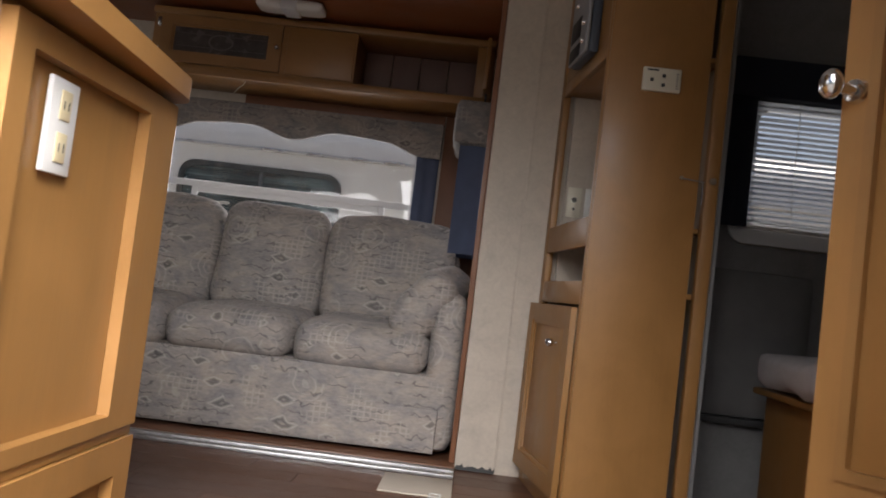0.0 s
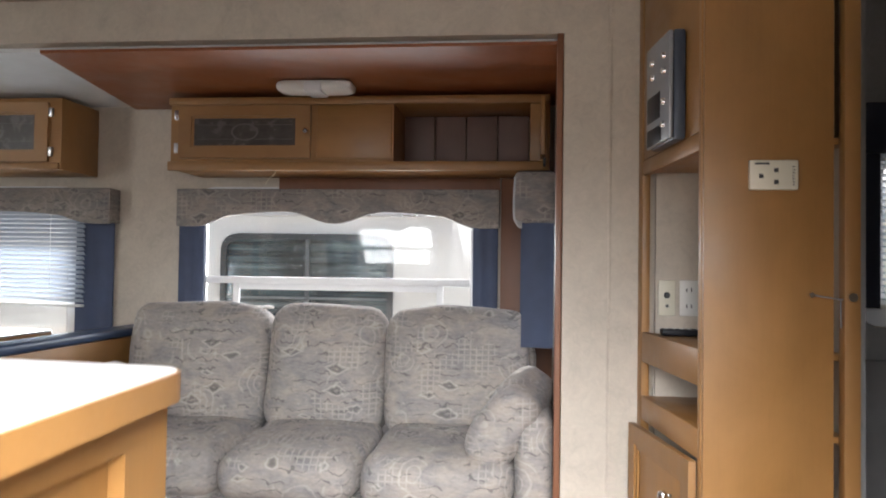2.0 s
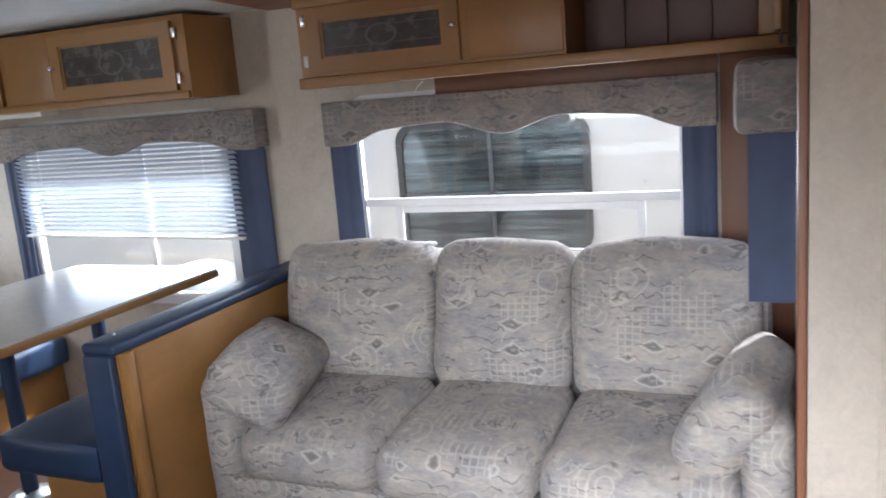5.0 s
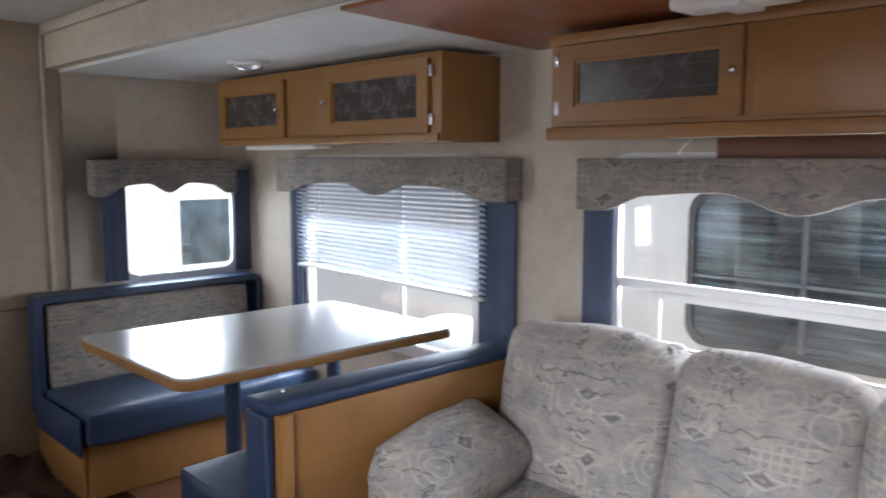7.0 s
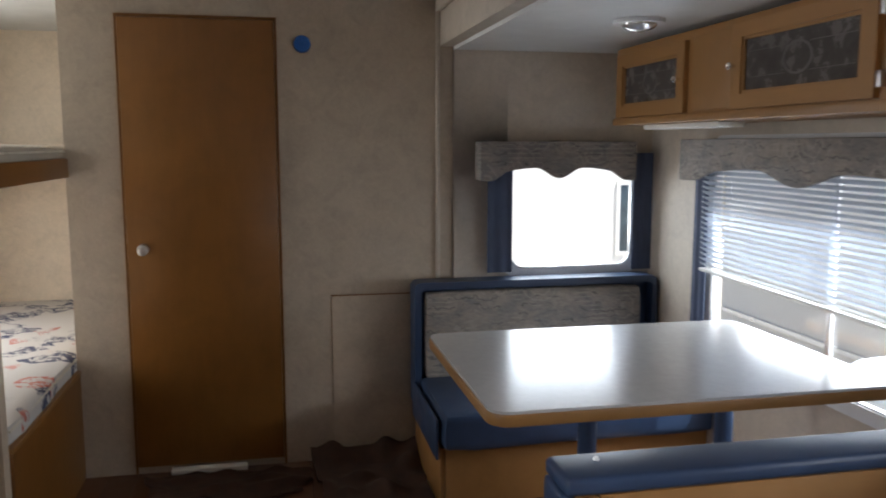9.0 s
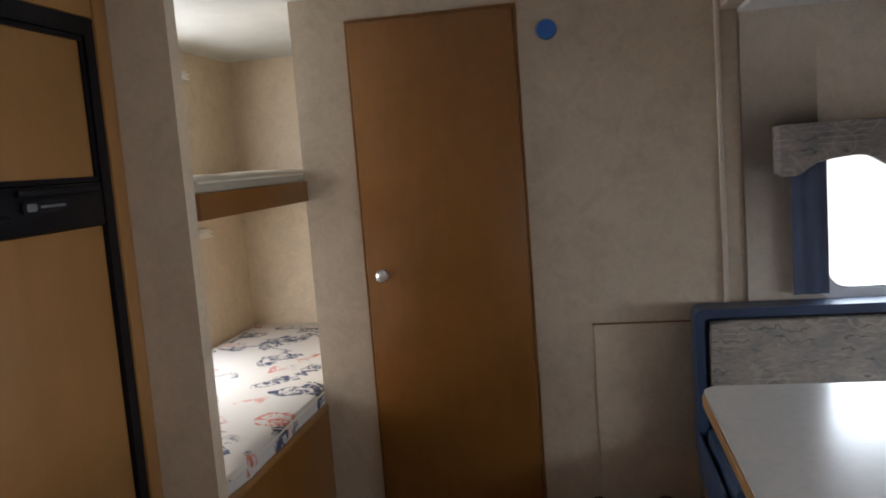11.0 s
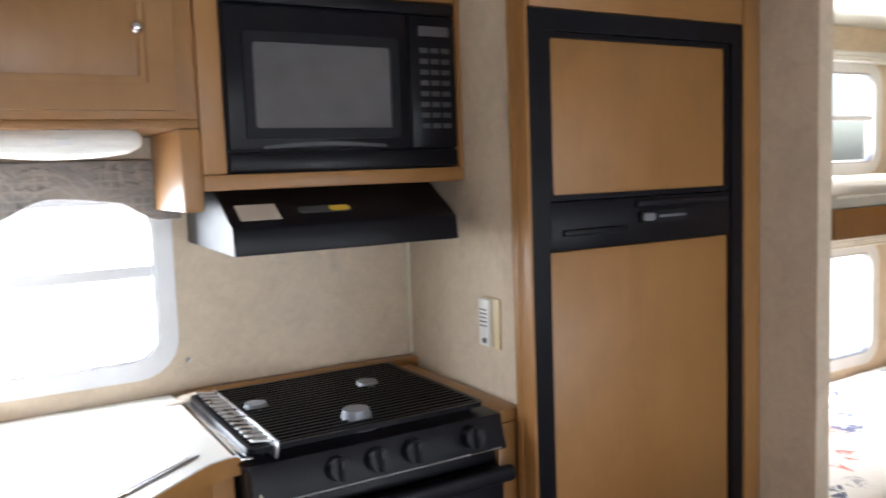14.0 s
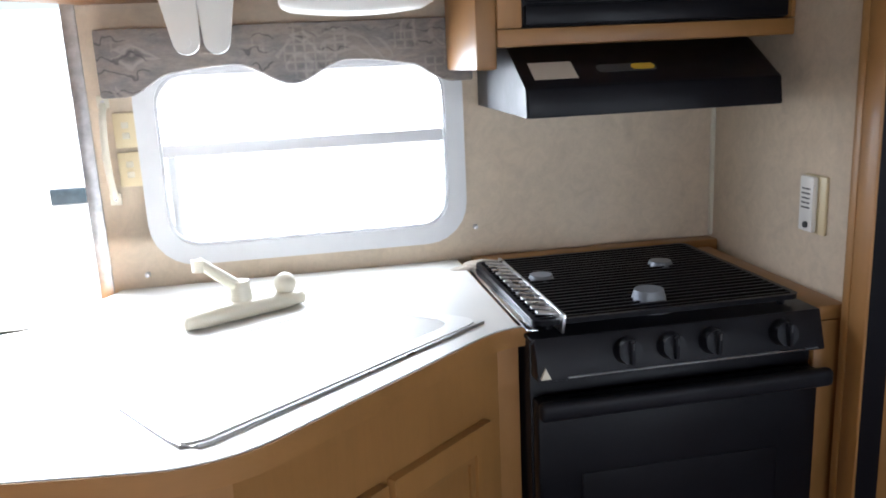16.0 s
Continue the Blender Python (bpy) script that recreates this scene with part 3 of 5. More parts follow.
    part("head_rail", box(B(), x0, x1, y - 0.012, y + 0.014, z1, z1 + 0.025, 0.003), FRAMEW, e)
    k = int((z1 - z0) / step)
    b = B()
    box(b, 0, x1 - x0, -0.0125, 0.0125, -0.0006, 0.0006)
    me = bpy.data.meshes.new("slat")
    b.to_mesh(me)
    b.free()
    me.materials.append(SLAT)
    for i in range(k):
        s = new("slat", me)
        s.parent = e
        f = (i / k) ** 2
        s.matrix_basis = pose(x0 + random.uniform(-0.003, 0.003), y, z1 - step * (i + 0.7), tilt + random.uniform(-4, 4), sag * f, 0)
    bot = part("bottom_rail", box(B(), 0, x1 - x0, -0.012, 0.012, -0.006, 0.006, 0.002), PLASTIC, e)
    bot.matrix_basis = pose(x0, y, z0 - 0.006, 0, sag, 0)
    for x in (x0 + 0.16, x1 - 0.16):
        part("cord", cyl(B(), (x, y - 0.013, z0), (x, y - 0.013, z1), 0.0012, seg=6), PLASTIC, e)
    return e


blind("venetian_blind", "white aluminium venetian blind half lowered over the dinette window", -2.50, -1.235, 4.335, 0.925, 1.385, 0.0205, -36, sag=1.0)
blind("venetian_blind", "white venetian blind lowered over the bedroom window", 1.855, 2.64, YP - 0.04, 1.0, 1.46, 0.0195, -14)


def valance(name, label, u0, u1, plane, out, ztop, zend, zarch, zmid, depth=0.1, axis="y"):
    """A padded pelmet board with a double-scalloped lower edge. out: the way it stands off the wall."""
    n, w = 48, u1 - u0
    def low(s):
        e0 = 0.16
        if s < e0 or s > 1 - e0:
            k = min(s, 1 - s) / e0
            return zend + (zarch - zend) * (max(0, k - 0.45) / 0.55) ** 1.3 * 0.72
        k = (s - e0) / (1 - 2 * e0)
        a = 0.5 - 0.5 * math.cos(k * 4 * math.pi)
        base = zend + (zarch - zend) * 0.72
        if k < 0.28 or k > 0.72:
            q = math.sin(min(k, 1 - k) / 0.28 * math.pi / 2)
            top = base + (zarch - base) * q
            return top
        q = 0.5 - 0.5 * math.cos((k - 0.28) / 0.44 * 2 * math.pi)
        return zarch + (zmid - zarch) * q
    pts = [(u0 + w * i / n, low(i / n)) for i in range(n + 1)]
    outline = pts + [(u1, ztop), (u0, ztop)]
    e = thing(name, label, "valance", ((u0 + u1) / 2, plane, ztop) if axis == "y" else (plane, (u0 + u1) / 2, ztop))
    f = plane + out * depth
    bm = B()
    prism(bm, outline, f - out * 0.022, f, axis, bevel=0.006)
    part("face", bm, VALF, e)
    for a, b in ((u0, u0 + 0.016), (u1 - 0.016, u1)):
        bm = B()
        lo, hi = sorted((plane + out * 0.003, f - out * 0.022))
        if axis == "y":
            box(bm, a, b, lo, hi, zend + 0.006, ztop - 0.002, 0.003)
        else:
            box(bm, lo, hi, a, b, zend + 0.006, ztop - 0.002, 0.003)
        part("side_return", bm, VALF, e)
    bm = B()
    lo, hi = sorted((plane + out * 0.003, f - out * 0.022))
    if axis == "y":
        box(bm, u0 + 0.016, u1 - 0.016, lo, hi, ztop - 0.02, ztop - 0.002)
    else:
        box(bm, lo, hi, u0 + 0.016, u1 - 0.016, ztop - 0.02, ztop - 0.002)
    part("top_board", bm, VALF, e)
    return e


valance("valance", "grey patterned padded valance above the sofa window", -0.768, 0.690, YS, -1, 1.437, 1.268, 1.335, 1.282)
valance("valance", "grey patterned padded valance above the dinette window", -2.615, -1.085, YS, -1, 1.440, 1.276, 1.330, 1.280)
valance("valance", "grey patterned padded valance above the small rear window", 3.53, 4.262, -3.07, 1, 1.432, 1.258, 1.315, 1.268, 0.10, "x")
valance("valance", "grey patterned padded valance above the kitchen window", -0.785, 0.060, YK, 1, 1.548, 1.400, 1.460, 1.412, 0.06)
# small boxed valance on the side wall of the slide-out
e = thing("valance", "small grey patterned boxed valance on the side wall", "valance", (0.85, 4.05, 1.46))
bm = B()
join(bm, cushion(0.165, 0.45, 0.20, 0.025, (0.004, 0.004, 0.004), 8, 0.004, 4), Matrix.Translation((0.845, 4.03, 1.365)))
part("face", bm, VALF, e)


def curtain(label, u0, u1, v, z0, z1, mat=NAVYC, axis="y", folds=2, amp=0.0035):
    """A hanging strip of cloth with soft folds."""
    b = bmesh.new()
    n, rows = 18, []
    for z in (z0, z0 + (z1 - z0) * 0.5, z1):
        f, k = [], []
        for i in range(n + 1):
            s = i / n
            d = amp * math.sin(s * folds * 2 * math.pi + z * 0.8)
            u = u0 + (u1 - u0) * s
            for side, lst in ((0.003, f), (-0.003, k)):
                lst.append(b.verts.new((u, v + d + side, z) if axis == "y" else (v + d + side, u, z)))
        rows.append((f, k))
    for (f0, k0), (f1, k1) in zip(rows, rows[1:]):
        for i in range(n):
            b.faces.new((f0[i], f0[i + 1], f1[i + 1], f1[i]))
            b.faces.new((k0[i + 1], k0[i], k1[i], k1[i + 1]))
        b.faces.new((k0[0], f0[0], f1[0], k1[0]))
        b.faces.new((f0[n], k0[n], k1[n], f1[n]))
    for r, s in ((rows[0], 1), (rows[-1], -1)):
        for i in range(n):
            q = (r[0][i], r[1][i], r[1][i + 1], r[0][i + 1])
            b.faces.new(q if s > 0 else q[::-1])
    bmesh.ops.recalc_face_normals(b, faces=b.faces[:])
    return single("curtain", b, mat, label, "curtain", angle=80)


curtain("dusty blue curtain strip beside the sofa window", -0.775, -0.655, 4.335, 0.86, 1.40)
curtain("dusty blue curtain strip beside the sofa window", 0.575, 0.685, 4.335, 0.86, 1.40)
curtain("dusty blue curtain strip beside the dinette window", -2.60, -2.50, 4.35, 0.60, 1.40)
curtain("dusty blue curtain strip beside the dinette window", -1.285, -1.10, 4.355, 0.64, 1.40)
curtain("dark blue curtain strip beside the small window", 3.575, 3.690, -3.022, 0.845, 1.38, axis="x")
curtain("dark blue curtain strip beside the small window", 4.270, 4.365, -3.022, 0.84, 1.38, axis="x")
curtain("dusty blue curtain hanging under the small boxed valance", 0.795, 0.915, 3.845, 0.80, 1.27, folds=1, amp=0.004)
curtain("dusty blue curtain hanging under the small boxed valance", 0.785, 0.915, 4.215, 0.80, 1.27, folds=1, amp=0.004)
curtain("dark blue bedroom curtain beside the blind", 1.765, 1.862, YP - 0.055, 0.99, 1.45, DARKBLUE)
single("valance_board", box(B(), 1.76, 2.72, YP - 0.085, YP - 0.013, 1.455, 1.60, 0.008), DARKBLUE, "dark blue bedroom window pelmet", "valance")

# ---------- sofa ----------
sofa = thing("sofa", "grey patterned three-seat sofa with loose cushions", "sofa", (0.05, 3.85, 0.02))
bm = B()
join(bm, cushion(1.60, 0.86, 0.29, 0.02, (0, 0.004, 0), 10, 0.004, 1), Matrix.Translation((0.045, 3.835, 0.175)))
part("base", bm, SOFA, sofa)
bm = B()
join(bm, cushion(1.605, 0.02, 0.165, 0.008, (0, 0.003, 0), 8, 0.003, 3), Matrix.Translation((0.045, 3.400, 0.118)))
part("skirt", bm, SOFA, sofa)
bm = B()
join(bm, cushion(1.62, 0.22, 0.72, 0.05, (0, 0, 0), 8, 0.004, 2), pose(0.045, 4.20, 0.45, -8))
part("back_frame", bm, SOFA, sofa)
for i, (cx, w) in enumerate(((-0.457, 0.462), (0.020, 0.485), (0.527, 0.510))):
    bm = B()
    join(bm, cushion(w, 0.60, 0.165, 0.062, (0.006, 0.012, 0.022), 12, 0.010, 5 + i), pose(cx, 3.695, 0.392, 2.5))
    part("seat_cushion", bm, SOFA, sofa)
for i, (cx, w) in enumerate(((-0.532, 0.575), (0.010, 0.475), (0.540, 0.570))):
    bm = B()
    join(bm, cushion(w, 0.245, 0.505, 0.075, (0.004, 0.045, 0.018), 12, 0.012, 9 + i), pose(cx, 4.055, 0.668, -13))
    part("back_cushion", bm, SOFA, sofa)
for cx in (-0.760, 0.848):
    bm = B()
    join(bm, cushion(0.125, 0.70, 0.60, 0.055, (0.004, 0.004, 0.004), 10, 0.006, cx), pose(cx, 3.765, 0.335, 0, 0, 0))
    part("arm", bm, SOFA, sofa)
for i, (m, s) in enumerate(((pose(-0.690, 3.640, 0.588, 6, -60, 8), (0.15, 0.50, 0.28)), (pose(0.770, 3.62, 0.580, 6, 34, -8), (0.15, 0.40, 0.29)))):
    bm = B()
    join(bm, cushion(*s, 0.050, (0.020, 0.004, 0.006), 12, 0.012, 20 + i), m)
    single("arm_pillow", bm, SOFA, "grey patterned pillow leaning on the sofa arm", "pillow", group="sofa pillows")

# ---------- overhead cabinets ----------
def cab_door(e, axis, plane, out, u0, u1, v0, v1, glassed, knob=None, stile=0.055, ring_only=False):
    """A framed cabinet door, with a recessed panel or dark glass, standing proud of the plane."""
    th = 0.018
    bm = B()
    ring(bm, rrect(u0, u1, v0, v1, 0.004, 2), rrect(u0 + stile, u1 - stile, v0 + stile * 0.8, v1 - stile * 0.8, 0.002, 2), plane, plane + out * th, axis)
    d = part("door", bm, OAKX if (u1 - u0) > (v1 - v0) else OAK, e)
    bm = B()
    ring(bm, rrect(u0 + stile - 0.001, u1 - stile + 0.001, v0 + stile * 0.8 - 0.001, v1 - stile * 0.8 + 0.001, 0.002, 2),
         rrect(u0 + stile + 0.010, u1 - stile - 0.010, v0 + stile * 0.8 + 0.010, v1 - stile * 0.8 - 0.010, 0.002, 2), plane + out * 0.004, plane + out * 0.012, axis)
    part("moulding", bm, OAK, d)
    bm = B()
    prism(bm, rrect(u0 + stile - 0.004, u1 - stile + 0.004, v0 + stile * 0.8 - 0.004, v1 - stile * 0.8 + 0.004, 0.003, 2), plane + out * 0.002, plane + out * 0.006, axis)
    part("glass" if glassed else "panel", bm, ETCH if glassed else OAK, d, "dark etched glass pane" if glassed else "")
    if glassed:
        cu, cv, w, h = (u0 + u1) / 2, (v0 + v1) / 2, (u1 - u0) / 2 - stile, (v1 - v0) / 2 - stile * 0.8
        lo, hi = sorted((plane + out * 0.0062, plane + out * 0.0072))
        for side in (-1, 1):
            p0, p1 = sorted((cu + side * 0.2 * w, cu + side * 0.9 * w))
            for g in (-0.45, 0.45):
                c, dd = cv + g * h - 0.001, cv + g * h + 0.001
                part("etched_line", box(B(), p0, p1, lo, hi, c, dd) if axis == "y" else box(B(), lo, hi, p0, p1, c, dd), ETCHL, d)
        oval = [[(cu + k * w * math.cos(t / 16 * math.tau), cv + 2.1 * k * h * math.sin(t / 16 * math.tau)) for t in range(16)] for k in (0.26, 0.225)]
        part("etched_oval", ring(B(), *oval, plane + out * 0.0062, plane + out * 0.0072, axis), ETCHL, d)
    if knob:
        ku, kv = knob
        bm = B()
        f = plane + out * th
        P = (lambda q: (ku, f + out * q, kv)) if axis == "y" else (lambda q: (f + out * q, ku, kv))
        cyl(bm, P(0), P(0.012), 0.005, seg=10)
        ball(bm, P(0.019), 0.012)
        part("knob", bm, CHROME, d, "small chrome knob")
    return d


cab = thing("overhead_cabinet", "honey wood overhead cabinet above the dinette", "cabinet", (-2.0, 4.2, 1.50), group="overhead cabinets")
part("body", box(B(), -2.795, -1.20, 4.076, YS - 0.003, 1.498, 1.812, 0.004), OAKX, cab)
cab_door(cab, "y", 4.076, -1, -2.755, -2.185, 1.530, 1.780, True, (-2.215, 1.648))
cab_door(cab, "y", 4.076, -1, -1.885, -1.255, 1.530, 1.790, True, (-1.862, 1.660))
part("rail", box(B(), -2.79, -1.205, 4.060, 4.0755, 1.498, 1.526, 0.003), OAKX, cab)
part("panel", box(B(), -2.15, -1.90, 4.070, 4.0755, 1.535, 1.785, 0.002), OAK, cab)
for z in (1.575, 1.745):
    part("hinge", box(B(), -1.254, -1.236, 4.060, 4.0755, z - 0.02, z + 0.02, 0.002), STEEL, cab, "dull metal hinge")
bm = B()
box(bm, -2.62, -2.05, 4.12, 4.22, 1.478, 1.4975, 0.004)
single("under_cabinet_strip", bm, PLASTIC, "slim white strip light under the dinette cabinet", "lamp")

cab = thing("overhead_cabinet", "honey wood overhead cabinet above the sofa with an open cubby", "cabinet", (0.1, 4.2, 1.49), group="overhead cabinets")
bm = B()
box(bm, -0.695, 0.262, 4.058, YS - 0.003, 1.530, 1.795)
part("body", bm, OAKX, cab)
part("bottom_board", box(B(), -0.695, 0.90, 4.058, YS - 0.003, 1.498, 1.5295, 0.003), OAKX, cab)
part("top_board", box(B(), 0.263, 0.90, 4.058, YS - 0.003, 1.765, 1.795, 0.003), OAKX, cab)
part("side_board", box(B(), 0.82, 0.90, 4.058, YS - 0.003, 1.531, 1.764, 0.003), OAK, cab)
part("front_rail", box(B(), -0.70, 0.90, 4.036, 4.0575, 1.490, 1.528, 0.004), OAKX, cab)
part("top_rail", box(B(), -0.70, 0.90, 4.040, 4.0575, 1.766, 1.798, 0.004), OAKX, cab)
cab_door(cab, "y", 4.058, -1, -0.655, -0.085, 1.542, 1.764, True, (-0.100, 1.652))
for z in (1.585, 1.725):
    part("hinge", box(B(), -0.674, -0.656, 4.040, 4.0575, z - 0.02, z + 0.02, 0.002), STEEL, cab, "dull metal hinge")
part("panel", box(B(), -0.06, 0.255, 4.050, 4.0575, 1.540, 1.764, 0.003), OAKX, cab)
for i in range(4):
    part("backing_board", box(B(), 0.266 + i * 0.138, 0.401 + i * 0.138, YS - 0.06, YS - 0.045, 1.532, 1.763, 0.004), BEAD, cab, "grey-brown beaded backing board")
d = part("open_door", box(B(), 0.862, 0.880, 3.90, 4.030, 1.535, 1.765, 0.003), OAK, cab, "narrow cupboard door standing open")
part("catch", box(B(), 0.874, 0.884, 3.96, 4.0, 1.50, 1.53, 0.002), INK, d)
bm = B()
box(bm, -0.32, 0.69, YS - 0.010, YS - 0.002, 1.425, 1.497, 0.002)
single("trim_back_panel", bm, SIDEWOOD, "red-brown panelling strip under the cabinet", "trim", kind="structure")
single("trim_window_panel", box(B(), 0.695, 0.925, YS - 0.012, YS - 0.002, 0.02, 1.497, 0.002), SIDEWOOD, "red-brown wood panel beside the sofa window", "trim", kind="structure")

lamp = thing("ceiling_light", "oblong white plastic twin ceiling light, switched off", "lamp", (-0.015, 3.87, SLC - 0.013))
bm = B()
join(bm, cushion(0.30, 0.115, 0.045, 0.022, (0, 0, 0), 8, 0), Matrix.Translation((-0.015, 3.87, SLC - 0.036)))
part("diffuser", bm, PLASTIC, lamp)
part("centre_bar", box(B(), -0.05, 0.02, 3.808, 3.932, SLC - 0.064, SLC - 0.02, 0.006), FRAMEW, lamp)
lamp = thing("ceiling_light", "small round clear ceiling light above the dinette", "lamp", (-2.11, 3.85, SLC))
part("base_ring", cyl(B(), (-2.11, 3.85, SLC - 0.014), (-2.11, 3.85, SLC - 0.0005), 0.085, 0.085, 32), FRAMEW, lamp)
bm = B()
ball(bm, (-2.11, 3.85, SLC - 0.014), 0.06, (1, 1, 0.45), 24)
part("lens", bm, CRYSTAL, lamp)

# ---------- dinette ----------
bench = thing("dinette_bench", "wooden dinette bench with navy vinyl seat and patterned back", "bench", (-2.75, 3.8, 0.02), group="dinette benches")
part("box", box(B(), -3.065, -2.47, 3.27, YS - 0.004, 0.019, 0.26, 0.003), OAKX, bench)
part("end_panel", box(B(), -3.05, -2.48, 3.250, 3.2695, 0.0, 0.25, 0.003), OAK, bench)
bm = B()
join(bm, cushion(0.56, 1.12, 0.150, 0.03, (0.006, 0, 0.012), 8, 0.005, 31), Matrix.Translation((-2.675, 3.81, 0.335)))
part("seat_cushion", bm, NAVY, bench)
part("seat_flap", box(B(), -2.985, -2.44, 3.226, 3.236, 0.22, 0.38, 0.004), NAVY, bench)
bm = B()
join(bm, cushion(0.075, 1.00, 0.385, 0.022, (0.006, 0, 0), 8, 0.004, 32), Matrix.Translation((-2.945, 3.775, 0.590)))
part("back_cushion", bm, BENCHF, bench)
bm = B()
ring(bm, rrect(3.228, 4.36, 0.26, 0.825, 0.03), rrect(3.258, 4.335, 0.29, 0.795, 0.02), -3.040, -2.925, "x")
part("back_border", bm, NAVY, bench, "padded navy vinyl border")
part("back_board", box(B(), -3.064, -2.985, 3.255, YS - 0.004, 0.262, 0.80, 0.004), NAVY, bench)

bench = thing("dinette_bench", "navy vinyl dinette bench against the wooden divider", "bench", (-1.2, 3.8, 0.02), group="dinette benches")
part("box", box(B(), -1.385, -1.0, 3.30, YS - 0.004, 0.019, 0.36, 0.003), OAKX, bench)
bm = B()
join(bm, cushion(0.43, 1.21, 0.14, 0.035, (0.004, 0, 0.012), 8, 0.005, 33), Matrix.Translation((-1.205, 3.765, 0.435)))
part("seat_cushion", bm, NAVY, bench)
bm = B()
join(bm, cushion(0.09, 1.16, 0.33, 0.03, (0.012, 0, 0), 8, 0.004, 34), Matrix.Translation((-0.945, 3.785, 0.645)))
part("back_cushion", bm, NAVY, bench)
div = thing("divider_panel", "honey wood divider with padded blue vinyl edge", "divider", (-0.92, 3.75, 0))
part("panel", box(B(), -0.893, -0.866, 3.178, YS - 0.004, 0.0, 0.786, 0.002), OAKY, div)
part("edge_post", box(B(), -0.864, -0.838, 3.180, 3.215, 0.0, 0.786, 0.004), OAK, div)
bm = B()
box(bm, -0.972, -0.848, 3.150, YS - 0.03, 0.787, 0.822, 0.012, 3)
part("padded_cap", bm, NAVY, div)
part("padded_end", box(B(), -0.972, -0.866, 3.148, 3.177, 0.0, 0.786, 0.010, 3), NAVY, div)
part("face_panel", box(B(), -0.865, -0.852, 3.218, YS - 0.004, 0.02, 0.786, 0.002), OAKY, div)
part("staple", cyl(B(), (-0.93, 3.24, 0.8222), (-0.93, 3.24, 0.828), 0.006, 0.004, 10), STEEL, div)

table = thing("dinette_table", "pale laminate dinette table with a wood edge", "table", (-1.73, 3.7, 0.02))
tp = rrect(-2.145, -1.315, 3.135, 4.265, 0.055, 8)
part("tabletop", prism(B(), rrect(-2.141, -1.319, 3.139, 4.261, 0.052, 8), 0.783, 0.7905, "z"), TABLE, table)
part("edge_band", prism(B(), tp, 0.752, 0.7828, "z", 0.004), OAKX, table)
for x, y in ((-1.86, 3.60), (-1.90, 4.10)):
    leg = part("leg", cyl(B(), (x, y, 0.03), (x, y, 0.752), 0.030, seg=24), NAVY, table)
    part("floor_flange", cyl(B(), (x, y, 0.0185), (x, y, 0.034), 0.085, 0.05, 24), STEEL, leg)
    part("top_flange", cyl(B(), (x, y, 0.735), (x, y, 0.7518), 0.05, 0.085, 24), STEEL, leg)

# ---------- rear partition ----------
door = thing("door_1", "plain dark honey-brown bathroom door, shut", "door", (XR, 2.35, 0), kind="structure")
part("leaf", box(B(), XR + 0.002, XR + 0.020, 2.042, 2.660, 0.035, 1.930, 0.003), DARKOAK, door)
bm = B()
box(bm, XR + 0.0005, XR + 0.008, 2.030, 2.0405, 0.0, 1.945)
box(bm, XR + 0.0005, XR + 0.008, 2.6615, 2.672, 0.0, 1.945)
box(bm, XR + 0.0005, XR + 0.008, 2.0405, 2.6615, 1.9315, 1.945)
part("jamb", bm, DARKOAK, door)
kn = part("rose", cyl(B(), (XR + 0.0205, 2.108, 0.985), (XR + 0.030, 2.108, 0.985), 0.026, 0.022, 20), CHROME, door)
bm = B()
cyl(bm, (XR + 0.030, 2.108, 0.985), (XR + 0.052, 2.108, 0.985), 0.009, seg=12)
b2 = bmesh.new()
bmesh.ops.create_icosphere(b2, subdivisions=2, radius=0.025)
join(bm, b2, Matrix.Translation((XR + 0.066, 2.108, 0.985)) @ Matrix.Diagonal((0.75, 1, 1, 1)))
part("knob", bm, CRYSTAL, door, "faceted clear knob", 5)
single("trim_door_sill", box(B(), XR + 0.003, XR + 0.05, 2.18, 2.50, 0.001, 0.022, 0.004), PLASTIC, "pale strip lying under the bathroom door", "threshold", kind="structure")
hat = thing("access_hatch", "papered access hatch flush in the partition wall", "hatch", (XR, 3.06, 0))
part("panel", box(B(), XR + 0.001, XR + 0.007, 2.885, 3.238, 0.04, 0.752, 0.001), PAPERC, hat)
part("edge", box(B(), XR + 0.001, XR + 0.009, 2.880, 3.240, 0.7525, 0.758, 0.001), DARKOAK, hat)
disc = thing("wall_disc", "round blue plastic disc on the wall", "detector", (XR, 2.777, 1.84))
part("body", cyl(B(), (XR + 0.001, 2.777, 1.84), (XR + 0.018, 2.777, 1.84), 0.037, 0.033, 28), BLUEP, disc)
part("button", cyl(B(), (XR + 0.018, 2.777, 1.84), (XR + 0.021, 2.777, 1.84), 0.012, 0.011, 18), BLUEP, disc)

b = bmesh.new()
bmesh.ops.create_grid(b, x_segments=26, y_segments=22, size=0.5)
for v in b.verts:
    p = v.co.copy()
    h = max(0, noise.noise(Vector((p.x * 4.2, p.y * 4.2, 1.7)))) * 0.07 + max(0, -p.x - 0.36) * 0.40
    wob = 1 + 0.12 * noise.noise(Vector((p.x * 3, p.y * 3, 9)))
    v.co = Vector((-2.80 + p.x * 0.50 * wob, 3.02 + p.y * 0.46 * wob, 0.006 + h))
r = bmesh.ops.extrude_face_region(b, geom=b.faces[:])
for v in [g for g in r["geom"] if isinstance(g, bmesh.types.BMVert)]:
    v.co.z += 0.010
bmesh.ops.recalc_face_normals(b, faces=b.faces[:])
single("floor_mat", b, RUG, "crumpled dark brown mat on the floor", "mat", angle=80)
b = bmesh.new()
bmesh.ops.create_grid(b, x_segments=20, y_segments=26, size=0.5)
for v in b.verts:
    p = v.co.copy()
